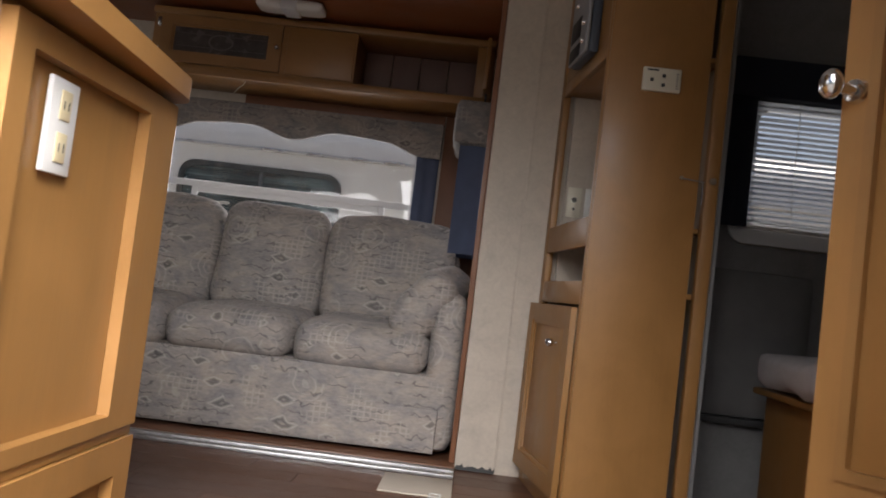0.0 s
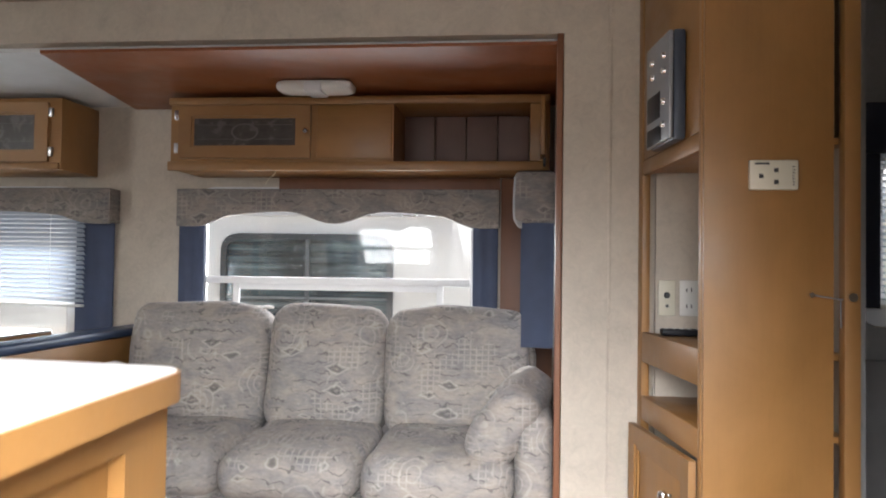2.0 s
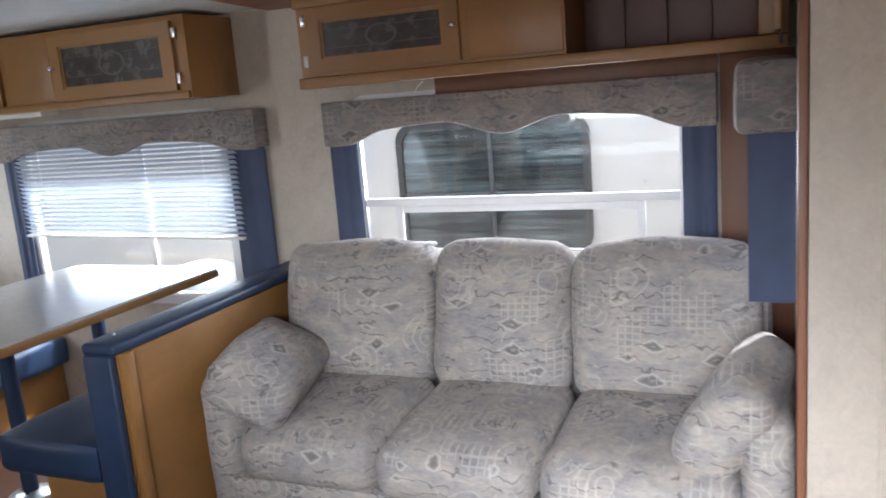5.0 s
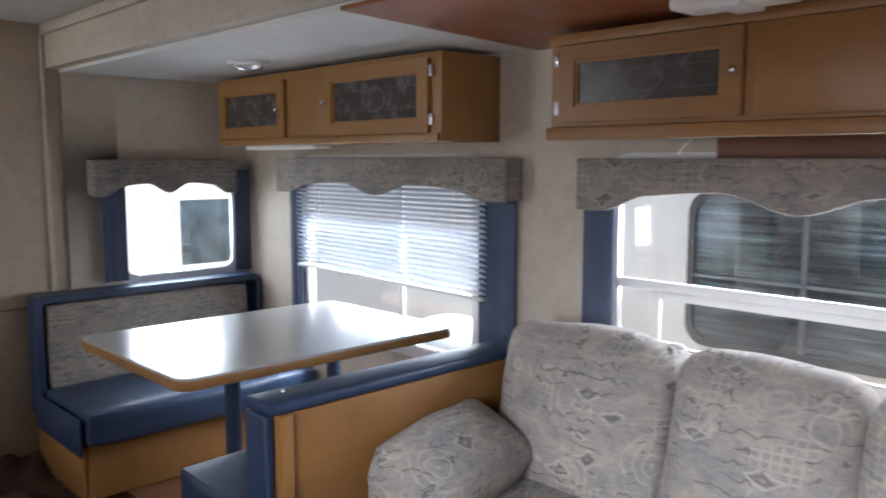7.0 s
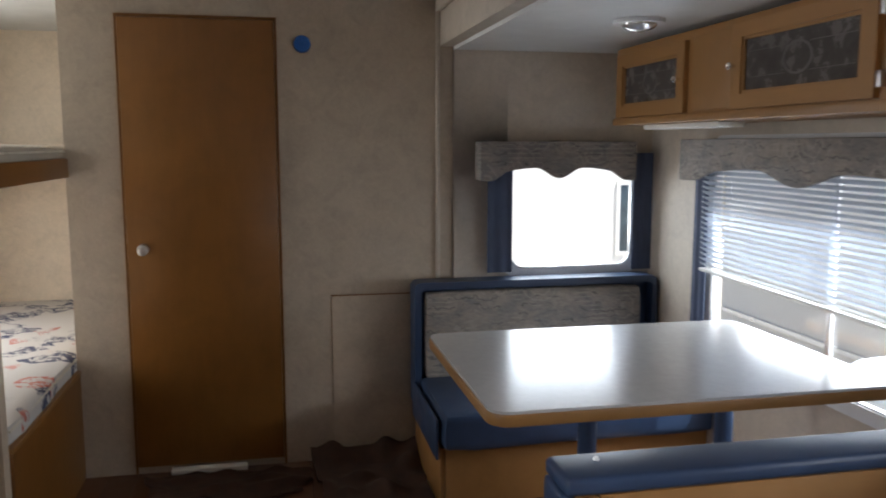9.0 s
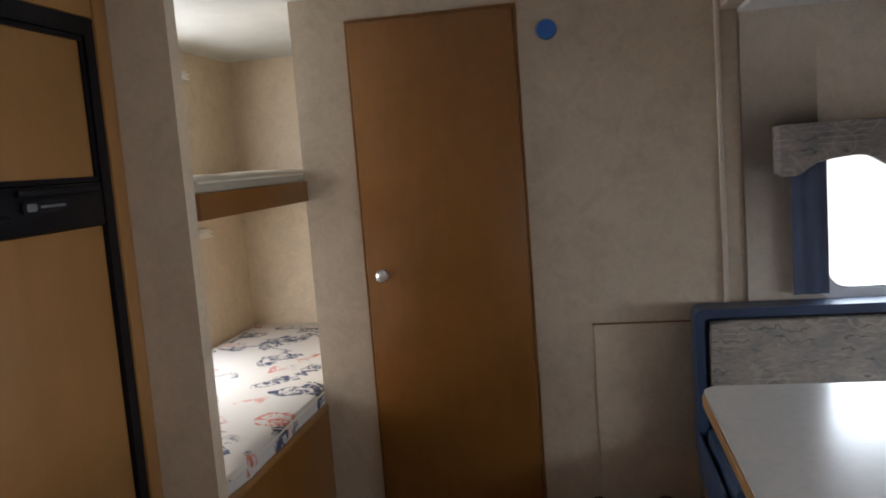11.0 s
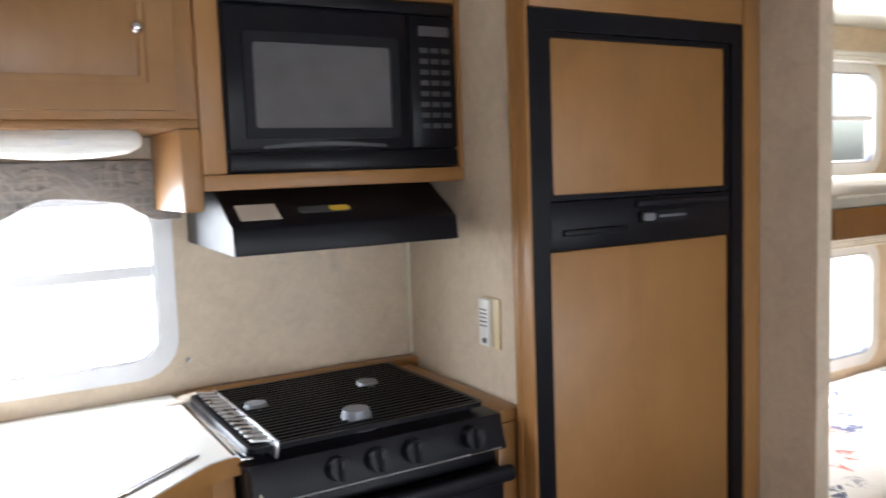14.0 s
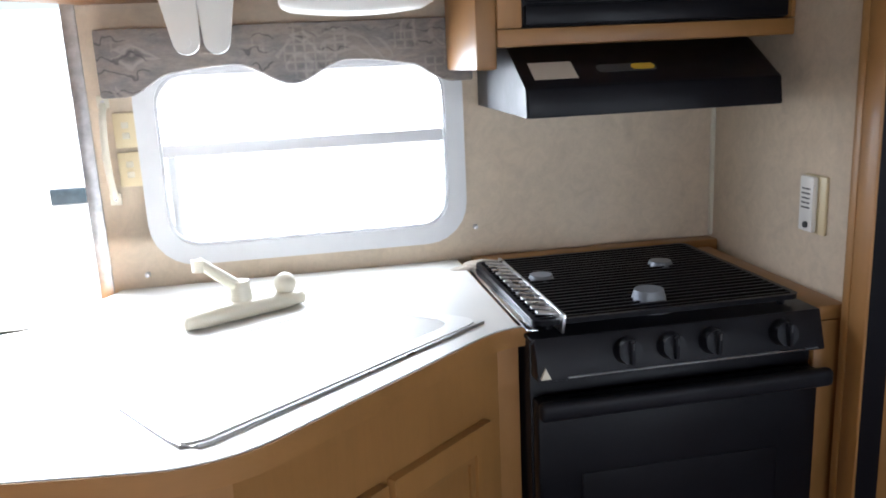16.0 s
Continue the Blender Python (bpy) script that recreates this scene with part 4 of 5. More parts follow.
    h = max(0, noise.noise(Vector((p.x * 5, p.y * 6, 4.7)))) * 0.05
    wob = 1 + 0.25 * noise.noise(Vector((p.x * 3, p.y * 3, 2)))
    v.co = Vector((-2.86 + p.x * 0.26 * wob, 2.43 + p.y * 0.62 * wob, 0.004 + h))
r = bmesh.ops.extrude_face_region(b, geom=b.faces[:])
for v in [g for g in r["geom"] if isinstance(g, bmesh.types.BMVert)]:
    v.co.z += 0.008
bmesh.ops.recalc_face_normals(b, faces=b.faces[:])
single("floor_mat", b, RUG, "crumpled brown mat before the bathroom door", "mat", angle=80)
single("paper_scrap", box(B(), 0.70, 0.93, 2.92, 3.17, 0.0005, 0.006, 0.002), BUFF, "torn buff cardboard scrap on the floor", "cardboard")

# ---------- bunks ----------
bunk = thing("bunk_bed", "built-in two-tier bunk with brown front boards", "bunk bed", (-3.3, 1.4, 0))
part("lower_front", box(B(), -4.46, -2.187, 1.806, 1.826, 0.0, 0.455, 0.003), DARKOAK, bunk)
part("lower_edge", box(B(), -4.46, -2.187, 1.800, 1.829, 0.4555, 0.474, 0.003), OAKX, bunk)
part("lower_deck", box(B(), -4.465, -2.187, YK + 0.002, 1.799, 0.42, 0.455), DARKOAK, bunk)
part("upper_front", box(B(), -4.46, -2.187, 1.800, 1.826, 1.285, 1.362, 0.003), DARKOAK, bunk)
part("upper_deck", box(B(), -4.465, -2.187, YK + 0.002, 1.799, 1.300, 1.350), PAPERB, bunk)
for z, hh, mat, lab in ((0.499, 0.085, FLORAL, "thin white mattress with blue and red floral print"), (1.381, 0.060, MATTC, "thin pale mattress on the upper bunk")):
    mt = thing("mattress", lab, "mattress", (-3.325, 1.385, z - hh / 2), group="bunk mattresses")
    bm = B()
    join(bm, cushion(2.26, 0.86, hh, 0.026, (0, 0, 0.006), 14, 0.009, z * 40), Matrix.Translation((-3.325, 1.385, z)))
    part("cover", bm, mat, mt)
    bm = B()
    for y in (0.960, 1.813):
        cyl(bm, (-4.44, y, z + hh / 2 - 0.020), (-2.21, y, z + hh / 2 - 0.020), 0.004, seg=8)
    part("piping", bm, CREAM, mt)
for z, x1 in ((1.885, -3.86), (1.105, -3.93)):
    bl = thing("rolled_blind", "raised grey pleated blind above a bunk window", "window blind", (-3.2, 0.97, z), group="bunk blinds")
    for i in range(4):
        part("fold", box(B(), x1 + 0.02 * (i % 2), -2.62, 0.952, 1.005 - 0.004 * (i % 2), z + i * 0.011, z + i * 0.011 + 0.009, 0.002), PLASTIC, bl)

# ---------- refrigerator ----------
fr = thing("refrigerator", "black-framed two-door refrigerator with honey wood panels", "refrigerator", (-1.73, 1.6, 0.45))
part("carcass", box(B(), -2.060, -1.450, 1.02, 1.600, 0.46, 1.835, 0.003), BLACKP, fr)
bm = B()
ring(bm, [(-2.066, 0.455), (-1.3815, 0.455), (-1.3815, 1.836), (-2.066, 1.836)], [(-2.026, 0.490), (-1.434, 0.490), (-1.434, 1.790), (-2.026, 1.790)], 1.6005, 1.642, "y")
part("frame", bm, BLACK, fr)
for z0, z1, nm in ((1.418, 1.788, "freezer_door"), (0.492, 1.302, "main_door")):
    d = part(nm, box(B(), -2.024, -1.436, 1.6005, 1.628, z0, z1, 0.003), OAK, fr)
    if nm == "freezer_door":
        bm = B()
        ring(bm, rrect(-2.024, -1.436, z0, z1, 0.004, 2), rrect(-2.010, -1.450, z0 + 0.012, z1 - 0.012, 0.004, 2), 1.629, 1.636, "y")
        part("door_edge", bm, BLACK, d)
bm = B()
box(bm, -2.024, -1.436, 1.6005, 1.640, 1.304, 1.416, 0.005)
hb = part("handle_band", bm, BLACK, fr, "black plastic handle band")
part("pull_recess", box(B(), -1.66, -1.47, 1.6405, 1.650, 1.338, 1.352, 0.003), BLACKP, hb)
part("pull_lip", box(B(), -2.0, -1.69, 1.6405, 1.652, 1.392, 1.408, 0.004), BLACKP, hb)
bm = B()
prism(bm, rrect(-1.86, -1.70, 1.352, 1.382, 0.012), 1.6405, 1.648, "y")
pl = part("nameplate", bm, BLACKP, hb)
bm = B()
prism(bm, rrect(-1.745, -1.71, 1.358, 1.376, 0.006), 1.6482, 1.652, "y")
box(bm, -1.85, -1.76, 1.6482, 1.6505, 1.364, 1.370)
part("badge", bm, DULLSTEEL, pl)
fc = thing("refrigerator_cabinet", "honey wood surround of the refrigerator", "cabinet", (-1.75, 1.5, 0))
part("stile", box(B(), -1.445, -1.374, 1.5780, 1.5995, 0, CEIL - 0.002, 0.003), OAK, fc)
part("stile", box(B(), -1.381, -1.374, 1.600, 1.648, 0, CEIL - 0.002, 0.003), OAK, fc)
part("stile", box(B(), -2.128, -2.068, 1.60, 1.648, 0, CEIL - 0.002, 0.003), OAK, fc)
part("lower_panel", box(B(), -2.066, -1.388, 1.60, 1.640, 0.03, 0.452, 0.003), OAKX, fc)
part("upper_panel", box(B(), -2.066, -1.388, 1.60, 1.644, 1.838, CEIL - 0.002, 0.003), OAKX, fc)
single("wall_stove_side", prism(B(), [(-1.470, YK + 0.001), (-1.448, YK + 0.001), (-1.4125, 1.5775), (-1.445, 1.5775)], 0.0, CEIL - 0.001, "z"), PAPERB, "cream wallpapered panel beside the stove", "wall", kind="structure")

# ---------- kitchen ----------
def rounded(pts, radii, seg=6):
    """A polygon with some of its corners rounded."""
    out, k = [], len(pts)
    for i, p in enumerate(pts):
        r = radii[i]
        p = Vector(p)
        if not r:
            out.append(tuple(p))
            continue
        a, c = (Vector(pts[i - 1]) - p).normalized(), (Vector(pts[(i + 1) % k]) - p).normalized()
        for j in range(seg + 1):
            t = j / seg
            q0, q1 = p + a * r, p + c * r
            out.append(tuple((1 - t) ** 2 * q0 + 2 * t * (1 - t) * p + t * t * q1))
    return out


def grown(pts, d):
    """The polygon with its edges moved outwards by d (counter-clockwise)."""
    k, out = len(pts), []
    for i in range(k):
        p0, p1, p2 = Vector(pts[i - 1]), Vector(pts[i]), Vector(pts[(i + 1) % k])
        e0, e1 = (p1 - p0).normalized(), (p2 - p1).normalized()
        n0, n1 = Vector((e0.y, -e0.x)), Vector((e1.y, -e1.x))
        b = (n0 + n1).normalized()
        out.append(tuple(p1 + b * d / max(0.35, b.dot(n0))))
    return out


TOP = [(-0.741, YK + 0.003), (0.085, YK + 0.003), (0.185, 1.20), (0.417, 1.275), (0.380, 1.850), (-0.215, 1.925), (-0.705, 1.510), (-0.741, 1.510)]
SINK = [(-0.662, 1.452), (-0.415, 1.245), (0.040, 1.510), (-0.163, 1.846)]
outer = rounded(TOP, [0, 0, 0.05, 0.04, 0.06, 0.10, 0.06, 0])
hole = rounded(SINK, [0.05, 0.05, 0.05, 0.05])
counter = thing("worktop", "white laminate worktop with a honey wood edge", "countertop", (-0.2, 1.4, 0.9))


def holed(z, o, h):
    b = bmesh.new()
    es = []
    for loop in (o, h):
        vs = [b.verts.new((*p, z)) for p in loop]
        es += [b.edges.new((vs[i - 1], vs[i])) for i in range(len(vs))]
    bmesh.ops.triangle_fill(b, use_beauty=True, use_dissolve=False, edges=es, normal=(0, 0, 1))
    return b


bm = holed(0.9395, rounded(grown(TOP, -0.004), [0, 0, 0.05, 0.04, 0.06, 0.10, 0.06, 0]), hole)
r = bmesh.ops.extrude_face_region(bm, geom=bm.faces[:])
for v in [g for g in r["geom"] if isinstance(g, bmesh.types.BMVert)]:
    v.co.z -= 0.002
bmesh.ops.recalc_face_normals(bm, faces=bm.faces[:])
part("top", bm, LAMIN, counter)
bm = holed(0.9374, outer, hole)
r = bmesh.ops.extrude_face_region(bm, geom=bm.faces[:])
for v in [g for g in r["geom"] if isinstance(g, bmesh.types.BMVert)]:
    v.co.z -= 0.0374
bmesh.ops.recalc_face_normals(bm, faces=bm.faces[:])
part("edge", bm, OAKX, counter, "honey wood edging")

sink = thing("sink", "white kitchen sink with a flat white cover board", "sink", (-0.3, 1.45, 0.80))
bm = B()
hin = rounded(grown(SINK, -0.020), [0.06] * 4)
ring(bm, rounded(grown(SINK, 0.012), [0.05] * 4), hin, 0.9398, 0.9430, "z")
part("rim", bm, PLASTIC, sink)
bm = B()
prism(bm, rounded(grown(SINK, -0.006), [0.055] * 4), 0.920, 0.9418, "z", 0.001)
part("cover", bm, PLASTIC, sink)
bm = B()
lip = [(-0.678, 1.468), (-0.205, 1.846), (-0.182, 1.858), (-0.158, 1.852), (-0.142, 1.832), (-0.050, 1.690)]
tube(bm, [Vector((a, c, 0.9405)) for a, c in lip], 0.004)
part("front_lip", bm, STEEL, sink, "grey metal lip along the sink")

fa = thing("faucet", "white plastic kitchen faucet with a single lever", "faucet", (-0.22, 1.28, 0.94))
bm = B()
ax = Vector((-0.21, -0.11, 0)).normalized()
b2 = cushion(0.27, 0.055, 0.035, 0.016, cuts=6, wob=0)
join(bm, b2, Matrix.Translation((-0.22, 1.262, 0.957)) @ Matrix.Rotation(math.atan2(ax.y, ax.x), 4, "Z"))
part("base_plate", bm, CREAM, fa)
bm = B()
cyl(bm, (-0.215, 1.255, 0.965), (-0.215, 1.255, 1.015), 0.024, 0.019, 20)
part("body", bm, CREAM, fa)
bm = B()
cyl(bm, (-0.215, 1.255, 0.998), (-0.140, 1.285, 1.068), 0.014, 0.011, 14)
cyl(bm, (-0.140, 1.285, 1.072), (-0.138, 1.287, 1.048), 0.014, 0.012, 14)
part("spout", bm, CREAM, fa)
bm = B()
ball(bm, (-0.305, 1.215, 0.990), 0.024)
cyl(bm, (-0.305, 1.215, 0.955), (-0.305, 1.215, 0.985), 0.016, seg=14)
part("handle", bm, CREAM, fa, "round cream tap handle")

base = thing("base_cabinet", "honey wood angled kitchen base cabinet", "cabinet", (-0.2, 1.4, 0))
BODY = [(-0.740, YK + 0.003), (0.065, YK + 0.003), (0.145, 1.21), (0.334, 1.315), (0.335, 1.826), (-0.225, 1.895), (-0.698, 1.494), (-0.740, 1.494)]
bm = B()
ring(bm, BODY, grown(BODY, -0.016), 0.0, 0.9095, "z")
part("carcass", bm, OAK, base)
def face_pose(p, q):
    """Local x runs from p to q, local y points out of the face, z is up."""
    d = (Vector(q) - Vector(p)).normalized()
    return Matrix(((d.x, d.y, 0, p[0]), (d.y, -d.x, 0, p[1]), (0, 0, 1, 0), (0, 0, 0, 1)))
def framed(bm, u0, u1, v0, v1, stile, depth, y0):
    ring(bm, rrect(u0, u1, v0, v1, 0.004, 2), rrect(u0 + stile, u1 - stile, v0 + stile, v1 - stile, 0.003, 2), y0, y0 + depth, "y")
def raised_door(e, m, u0, u1, v0, v1, knob=None, stile=0.05, y0=0.001):
    bm = B()
    framed(bm, u0, u1, v0, v1, stile, 0.018, y0)
    d = part("door", bm, OAK, e)
    d.data.transform(m)
    bm = B()
    framed(bm, u0 + stile, u1 - stile, v0 + stile, v1 - stile, 0.014, 0.010, y0 + 0.002)
    q = part("moulding", bm, OAK, d)
    q.data.transform(m)
    bm = B()
    box(bm, u0 + stile + 0.002, u1 - stile - 0.002, y0, y0 + 0.006, v0 + stile + 0.002, v1 - stile - 0.002, 0.002)
    q = part("panel", bm, OAK, d)
    q.data.transform(m)
    if knob:
        bm = B()
        cyl(bm, (knob[0], y0 + 0.018, knob[1]), (knob[0], y0 + 0.032, knob[1]), 0.005, seg=10)
        ball(bm, (knob[0], y0 + 0.040, knob[1]), 0.013)
        q = part("knob", bm, CHROME, d, "small chrome knob")
        q.data.transform(m)
    return d
# end panel beside the entry: frame with deep recess
m = face_pose((0.334, 1.315), (0.335, 1.826))
bm = B()
ring(bm, rrect(0.0, 0.510, 0.335, 0.899, 0.003, 2), rrect(0.045, 0.400, 0.362, 0.862, 0.003, 2), 0.001, 0.022, "y")
fp = part("end_frame", bm, OAK, base)
fp.data.transform(m)
bm = B()
framed(bm, 0.0, 0.510, 0.02, 0.315, 0.06, 0.022, 0.001)
fp = part("end_frame_low", bm, OAK, base)
fp.data.transform(m)
bm = B()
box(bm, 0.0, 0.510, 0.001, 0.016, 0.316, 0.334, 0.002)
fp = part("end_rail", bm, OAKY, base)
fp.data.transform(m)
def front_pose(p, q):
    """Local x runs from p to q, local y points out of the front, z is up."""
    d = (Vector(q) - Vector(p)).normalized()
    return Matrix(((d.x, -d.y, 0, p[0]), (d.y, d.x, 0, p[1]), (0, 0, 1, 0), (0, 0, 0, 1)))


m2 = front_pose((-0.698, 1.494), (-0.225, 1.895))
raised_door(base, m2, 0.05, 0.325, 0.08, 0.78)
raised_door(base, m2, 0.340, 0.600, 0.08, 0.78)
raised_door(base, front_pose((-0.225, 1.895), (0.335, 1.826)), 0.03, 0.53, 0.08, 0.86)
ol = thing("wall_outlet", "white double outlet plate on the cabinet end", "outlet", (0.345, 1.44, 0.78))
part("plate", box(B(), 0.3375, 0.346, 1.428, 1.500, 0.720, 0.848, 0.003), PLASTIC, ol)
for z in (0.756, 0.813):
    o = part("socket", box(B(), 0.3462, 0.3485, 1.450, 1.478, z - 0.02, z + 0.02, 0.0015), IVORY, ol)
    bm = B()
    for y in (1.458, 1.470):
        box(bm, 0.3486, 0.3490, y - 0.0012, y + 0.0012, z - 0.006, z + 0.006)
    part("slots", bm, INK, o)

st = thing("stove", "black enamel gas stove with oven and grate top", "stove", (-1.07, 1.3, 0))
SX0, SX1 = -1.343, -0.750
part("body", box(B(), SX0, SX1, 1.0, 1.535, 0.03, 0.925, 0.004), BLACK, st)
part("cooktop", box(B(), SX0 - 0.003, SX1 + 0.003, 0.998, 1.555, 0.9255, 0.936, 0.004), BLACK, st)
bm = B()
prism(bm, [(1.5355, 0.858), (1.585, 0.861), (1.562, 0.940), (1.5355, 0.930)], SX0 + 0.002, SX1 - 0.002, "x", 0.004)
cp = part("control_panel", bm, BLACKP, st)
bm = B()
box(bm, SX0 + 0.02, SX1 - 0.06, 1.5830, 1.5870, 0.866, 0.868)
part("panel_line", bm, STEEL, cp)
for x in (-0.928, -1.016, -1.102, -1.249):
    k = part("control_knob", cyl(B(), (x, 1.572, 0.902), (x, 1.598, 0.907), 0.026, 0.023, 24), BLACKP, cp)
    part("grip", box(B(), x - 0.004, x + 0.004, 1.598, 1.610, 0.885, 0.929, 0.002), BLACKP, k)
    part("knob_mark", box(B(), x - 0.0012, x + 0.0012, 1.610, 1.6108, 0.914, 0.928), KEYGREY, k)
bm = B()
prism(bm, [(-0.776, 0.868), (-0.756, 0.868), (-0.766, 0.890)], 1.582, 1.5875, "y")
part("warning_label", bm, CREAM, cp, "small pale warning triangle")
od = part("oven_door", box(B(), SX0 + 0.004, SX1 - 0.004, 1.536, 1.572, 0.26, 0.815, 0.006), BLACK, st)
part("oven_window", box(B(), SX0 + 0.09, SX1 - 0.09, 1.5722, 1.575, 0.38, 0.66, 0.002), BLACK, od)
bm = B()
box(bm, SX0 - 0.004, SX1 + 0.002, 1.586, 1.612, 0.792, 0.828, 0.010, 3)
box(bm, SX0 + 0.03, SX0 + 0.06, 1.572, 1.592, 0.796, 0.822)
box(bm, SX1 - 0.06, SX1 - 0.03, 1.572, 1.592, 0.796, 0.822)
part("oven_handle", bm, BLACKP, od)
part("drawer", box(B(), SX0 + 0.004, SX1 - 0.004, 1.536, 1.568, 0.04, 0.25, 0.006), BLACK, st)
grate = part("grate_frame", ring(B(), rrect(SX0 + 0.02, SX1 - 0.015, 1.03, 1.525, 0.02), rrect(SX0 + 0.03, SX1 - 0.025, 1.04, 1.515, 0.015), 0.950, 0.960, "z"), BLACK, st)
for i in range(22):
    y = 1.055 + i * 0.0212
    part("grate_bar", box(B(), SX0 + 0.03, SX1 - 0.025, y - 0.0032, y + 0.0032, 0.951, 0.959), BLACK, grate)
for x in (SX0 + 0.05, SX1 - 0.05):
    for y in (1.05, 1.50):
        part("grate_foot", cyl(B(), (x, y, 0.936), (x, y, 0.951), 0.008, seg=8), BLACK, grate)
for x, y, r in ((-1.035, 1.44, 0.042), (-1.175, 1.20, 0.036), (-0.875, 1.22, 0.036)):
    bu = part("burner", cyl(B(), (x, y, 0.9362), (x, y, 0.948), r + 0.012, r, 24), DULLSTEEL, st)
    part("burner_cap", cyl(B(), (x, y, 0.948), (x, y, 0.966 if r < 0.04 else 0.976), r * 0.9, r * 0.7, 24), DULLSTEEL, bu)
rack = thing("heat_shield", "slotted bright metal shield along the stove edge", "shield", (-0.80, 1.3, 0.945))
SM = Matrix.Translation((-0.760, 1.06, 0.945)) @ Matrix.Rotation(radians(-8), 4, "Y")
bm = B()
box(bm, -0.008, 0.016, 0.0, 0.48, 0.0, 0.006, 0.002)
q = part("rail", bm, CHROME, rack)
q.data.transform(SM)
for i in range(14):
    bm = B()
    box(bm, -0.054, -0.008, 0.015 + i * 0.033, 0.031 + i * 0.033, 0.022, 0.0255)
    q = part("slat", bm, STEEL, rack)
    q.data.transform(SM @ Matrix.Translation((0, 0, 0.008)))
bm = B()
box(bm, -0.059, -0.053, 0.0, 0.48, 0.0, 0.036, 0.001)
q = part("rail", bm, STEEL, rack)
q.data.transform(SM)
bp = thing("backsplash_strip", "honey wood strip with dark vents behind the stove", "trim", (-1.1, 0.96, 0.9))
part("board", box(B(), -1.440, -0.775, YK + 0.002, 0.992, 0.86, 0.952, 0.004), OAKX, bp)
for i in range(5):
    part("vent", box(B(), -1.20 + i * 0.055, -1.168 + i * 0.055, 0.9925, 0.9935, 0.918, 0.926), INK, bp)
single("trim_stove_cap", box(B(), -1.4120, -1.343, 1.0, 1.5435, 0.905, 0.936, 0.004), OAKY, "honey wood filler cap beside the stove", "trim", kind="structure")
single("trim_stove_filler", box(B(), -1.4110, -1.345, 1.47, 1.5435, 0.02, 0.9045, 0.003), OAK, "honey wood filler strip beside the oven", "trim", kind="structure")
bm = B()
ball(bm, (-0.78, 1.02, 0.951), 0.03, (1.5, 0.8, 0.35), 12)
ball(bm, (-0.73, 1.05, 0.948), 0.022, (1.6, 0.7, 0.4), 12)
single("foil_scrap", bm, BUFF, "crumpled scrap of foil at the stove corner", "scrap")

hood = thing("range_hood", "black metal range hood under the microwave", "range hood", (-1.08, 1.15, 1.33))
bm = B()
prism(bm, [(YK + 0.003, 1.468), (1.235, 1.468), (1.365, 1.386), (1.372, 1.328), (1.340, 1.328), (YK + 0.003, 1.335)], -1.362, -0.808, "x", 0.004)
part("shell", bm, BLACK, hood)
bm = B()
prism(bm, [(1.06, 1.4685), (1.235, 1.4685), (1.3655, 1.387), (1.3725, 1.329), (1.06, 1.336)], -0.8075, -0.8045, "x")
part("end_plate", bm, BLACKP, hood)
slope = Matrix.Translation((-0.862, 1.316, 1.4178)) @ Matrix.Rotation(radians(-32.2), 4, "X")
bm = B()
box(bm, -0.062, 0.030, -0.030, 0.030, 0.0, 0.0012)
q = part("sticker", bm, BUFF, hood, "buff paper label")
q.data.transform(slope)
bm = B()
prism(bm, rrect(-0.24, -0.11, -0.012, 0.014, 0.010), 0.0, 0.0015, "z")
q = part("badge", bm, INK, hood, "dark badge with a gold spot")
q.data.transform(slope)
bm = B()
prism(bm, rrect(-0.235, -0.185, -0.009, 0.011, 0.009), 0.0016, 0.0026, "z")
q2 = part("badge_spot", bm, YELLOW, q)
q2.data.transform(slope)

mw = thing("microwave", "black built-in microwave oven with keypad", "microwave", (-1.115, 1.2, 1.5))
part("body", box(B(), -1.408, -0.822, 1.00, 1.296, 1.505, 1.905, 0.004), BLACKP, mw)
dr = part("door", box(B(), -1.272, -0.824, 1.2962, 1.318, 1.552, 1.870, 0.008), BLACK, mw)
bm = B()
ring(bm, rrect(-1.240, -0.862, 1.578, 1.812, 0.012), rrect(-1.218, -0.884, 1.602, 1.788, 0.008), 1.3182, 1.324, "y")
part("door_bezel", bm, BLACKP, dr)
part("door_window", prism(B(), rrect(-1.220, -0.882, 1.600, 1.790, 0.008), 1.3182, 1.3205, "y"), SCREEN, dr, "smoked window with a grey reflection tone")
# Thin grey crescent modelled as the faint highlight along the door's pull.
bm = B()
prism(bm, [(-1.20 + 0.30 * t / 10, 1.563 + 0.008 * math.sin(t / 10 * math.pi)) for t in range(11)] + [(-0.90 - 0.30 * t / 10, 1.556 + 0.006 * math.sin(t / 10 * math.pi)) for t in range(11)], 1.3182, 1.322, "y")
part("door_pull", bm, KEYGREY, dr)
pn = part("control_panel", box(B(), -1.404, -1.274, 1.2962, 1.316, 1.552, 1.870, 0.006), BLACK, mw)
part("display", box(B(), -1.385, -1.300, 1.3162, 1.3172, 1.822, 1.846), SCREEN, pn)
for r_ in range(8):
    for c_ in range(3):
        part("key", box(B(), -1.385 + c_ * 0.030, -1.362 + c_ * 0.030, 1.3162, 1.3172, 1.600 + r_ * 0.026, 1.612 + r_ * 0.026), KEYGREY, pn)
part("vent_strip", box(B(), -1.404, -0.824, 1.2962, 1.314, 1.508, 1.548, 0.004), BLACK, mw)
part("vent_strip", box(B(), -1.404, -0.824, 1.2962, 1.314, 1.874, 1.902, 0.004), BLACKP, mw)
mc = thing("microwave_cabinet", "honey wood cabinet round the microwave", "cabinet", (-1.11, 1.15, 1.47))
part("bottom_board", box(B(), -1.423, -0.766, YK + 0.003, 1.31, 1.4685, 1.5035, 0.004), OAKX, mc)
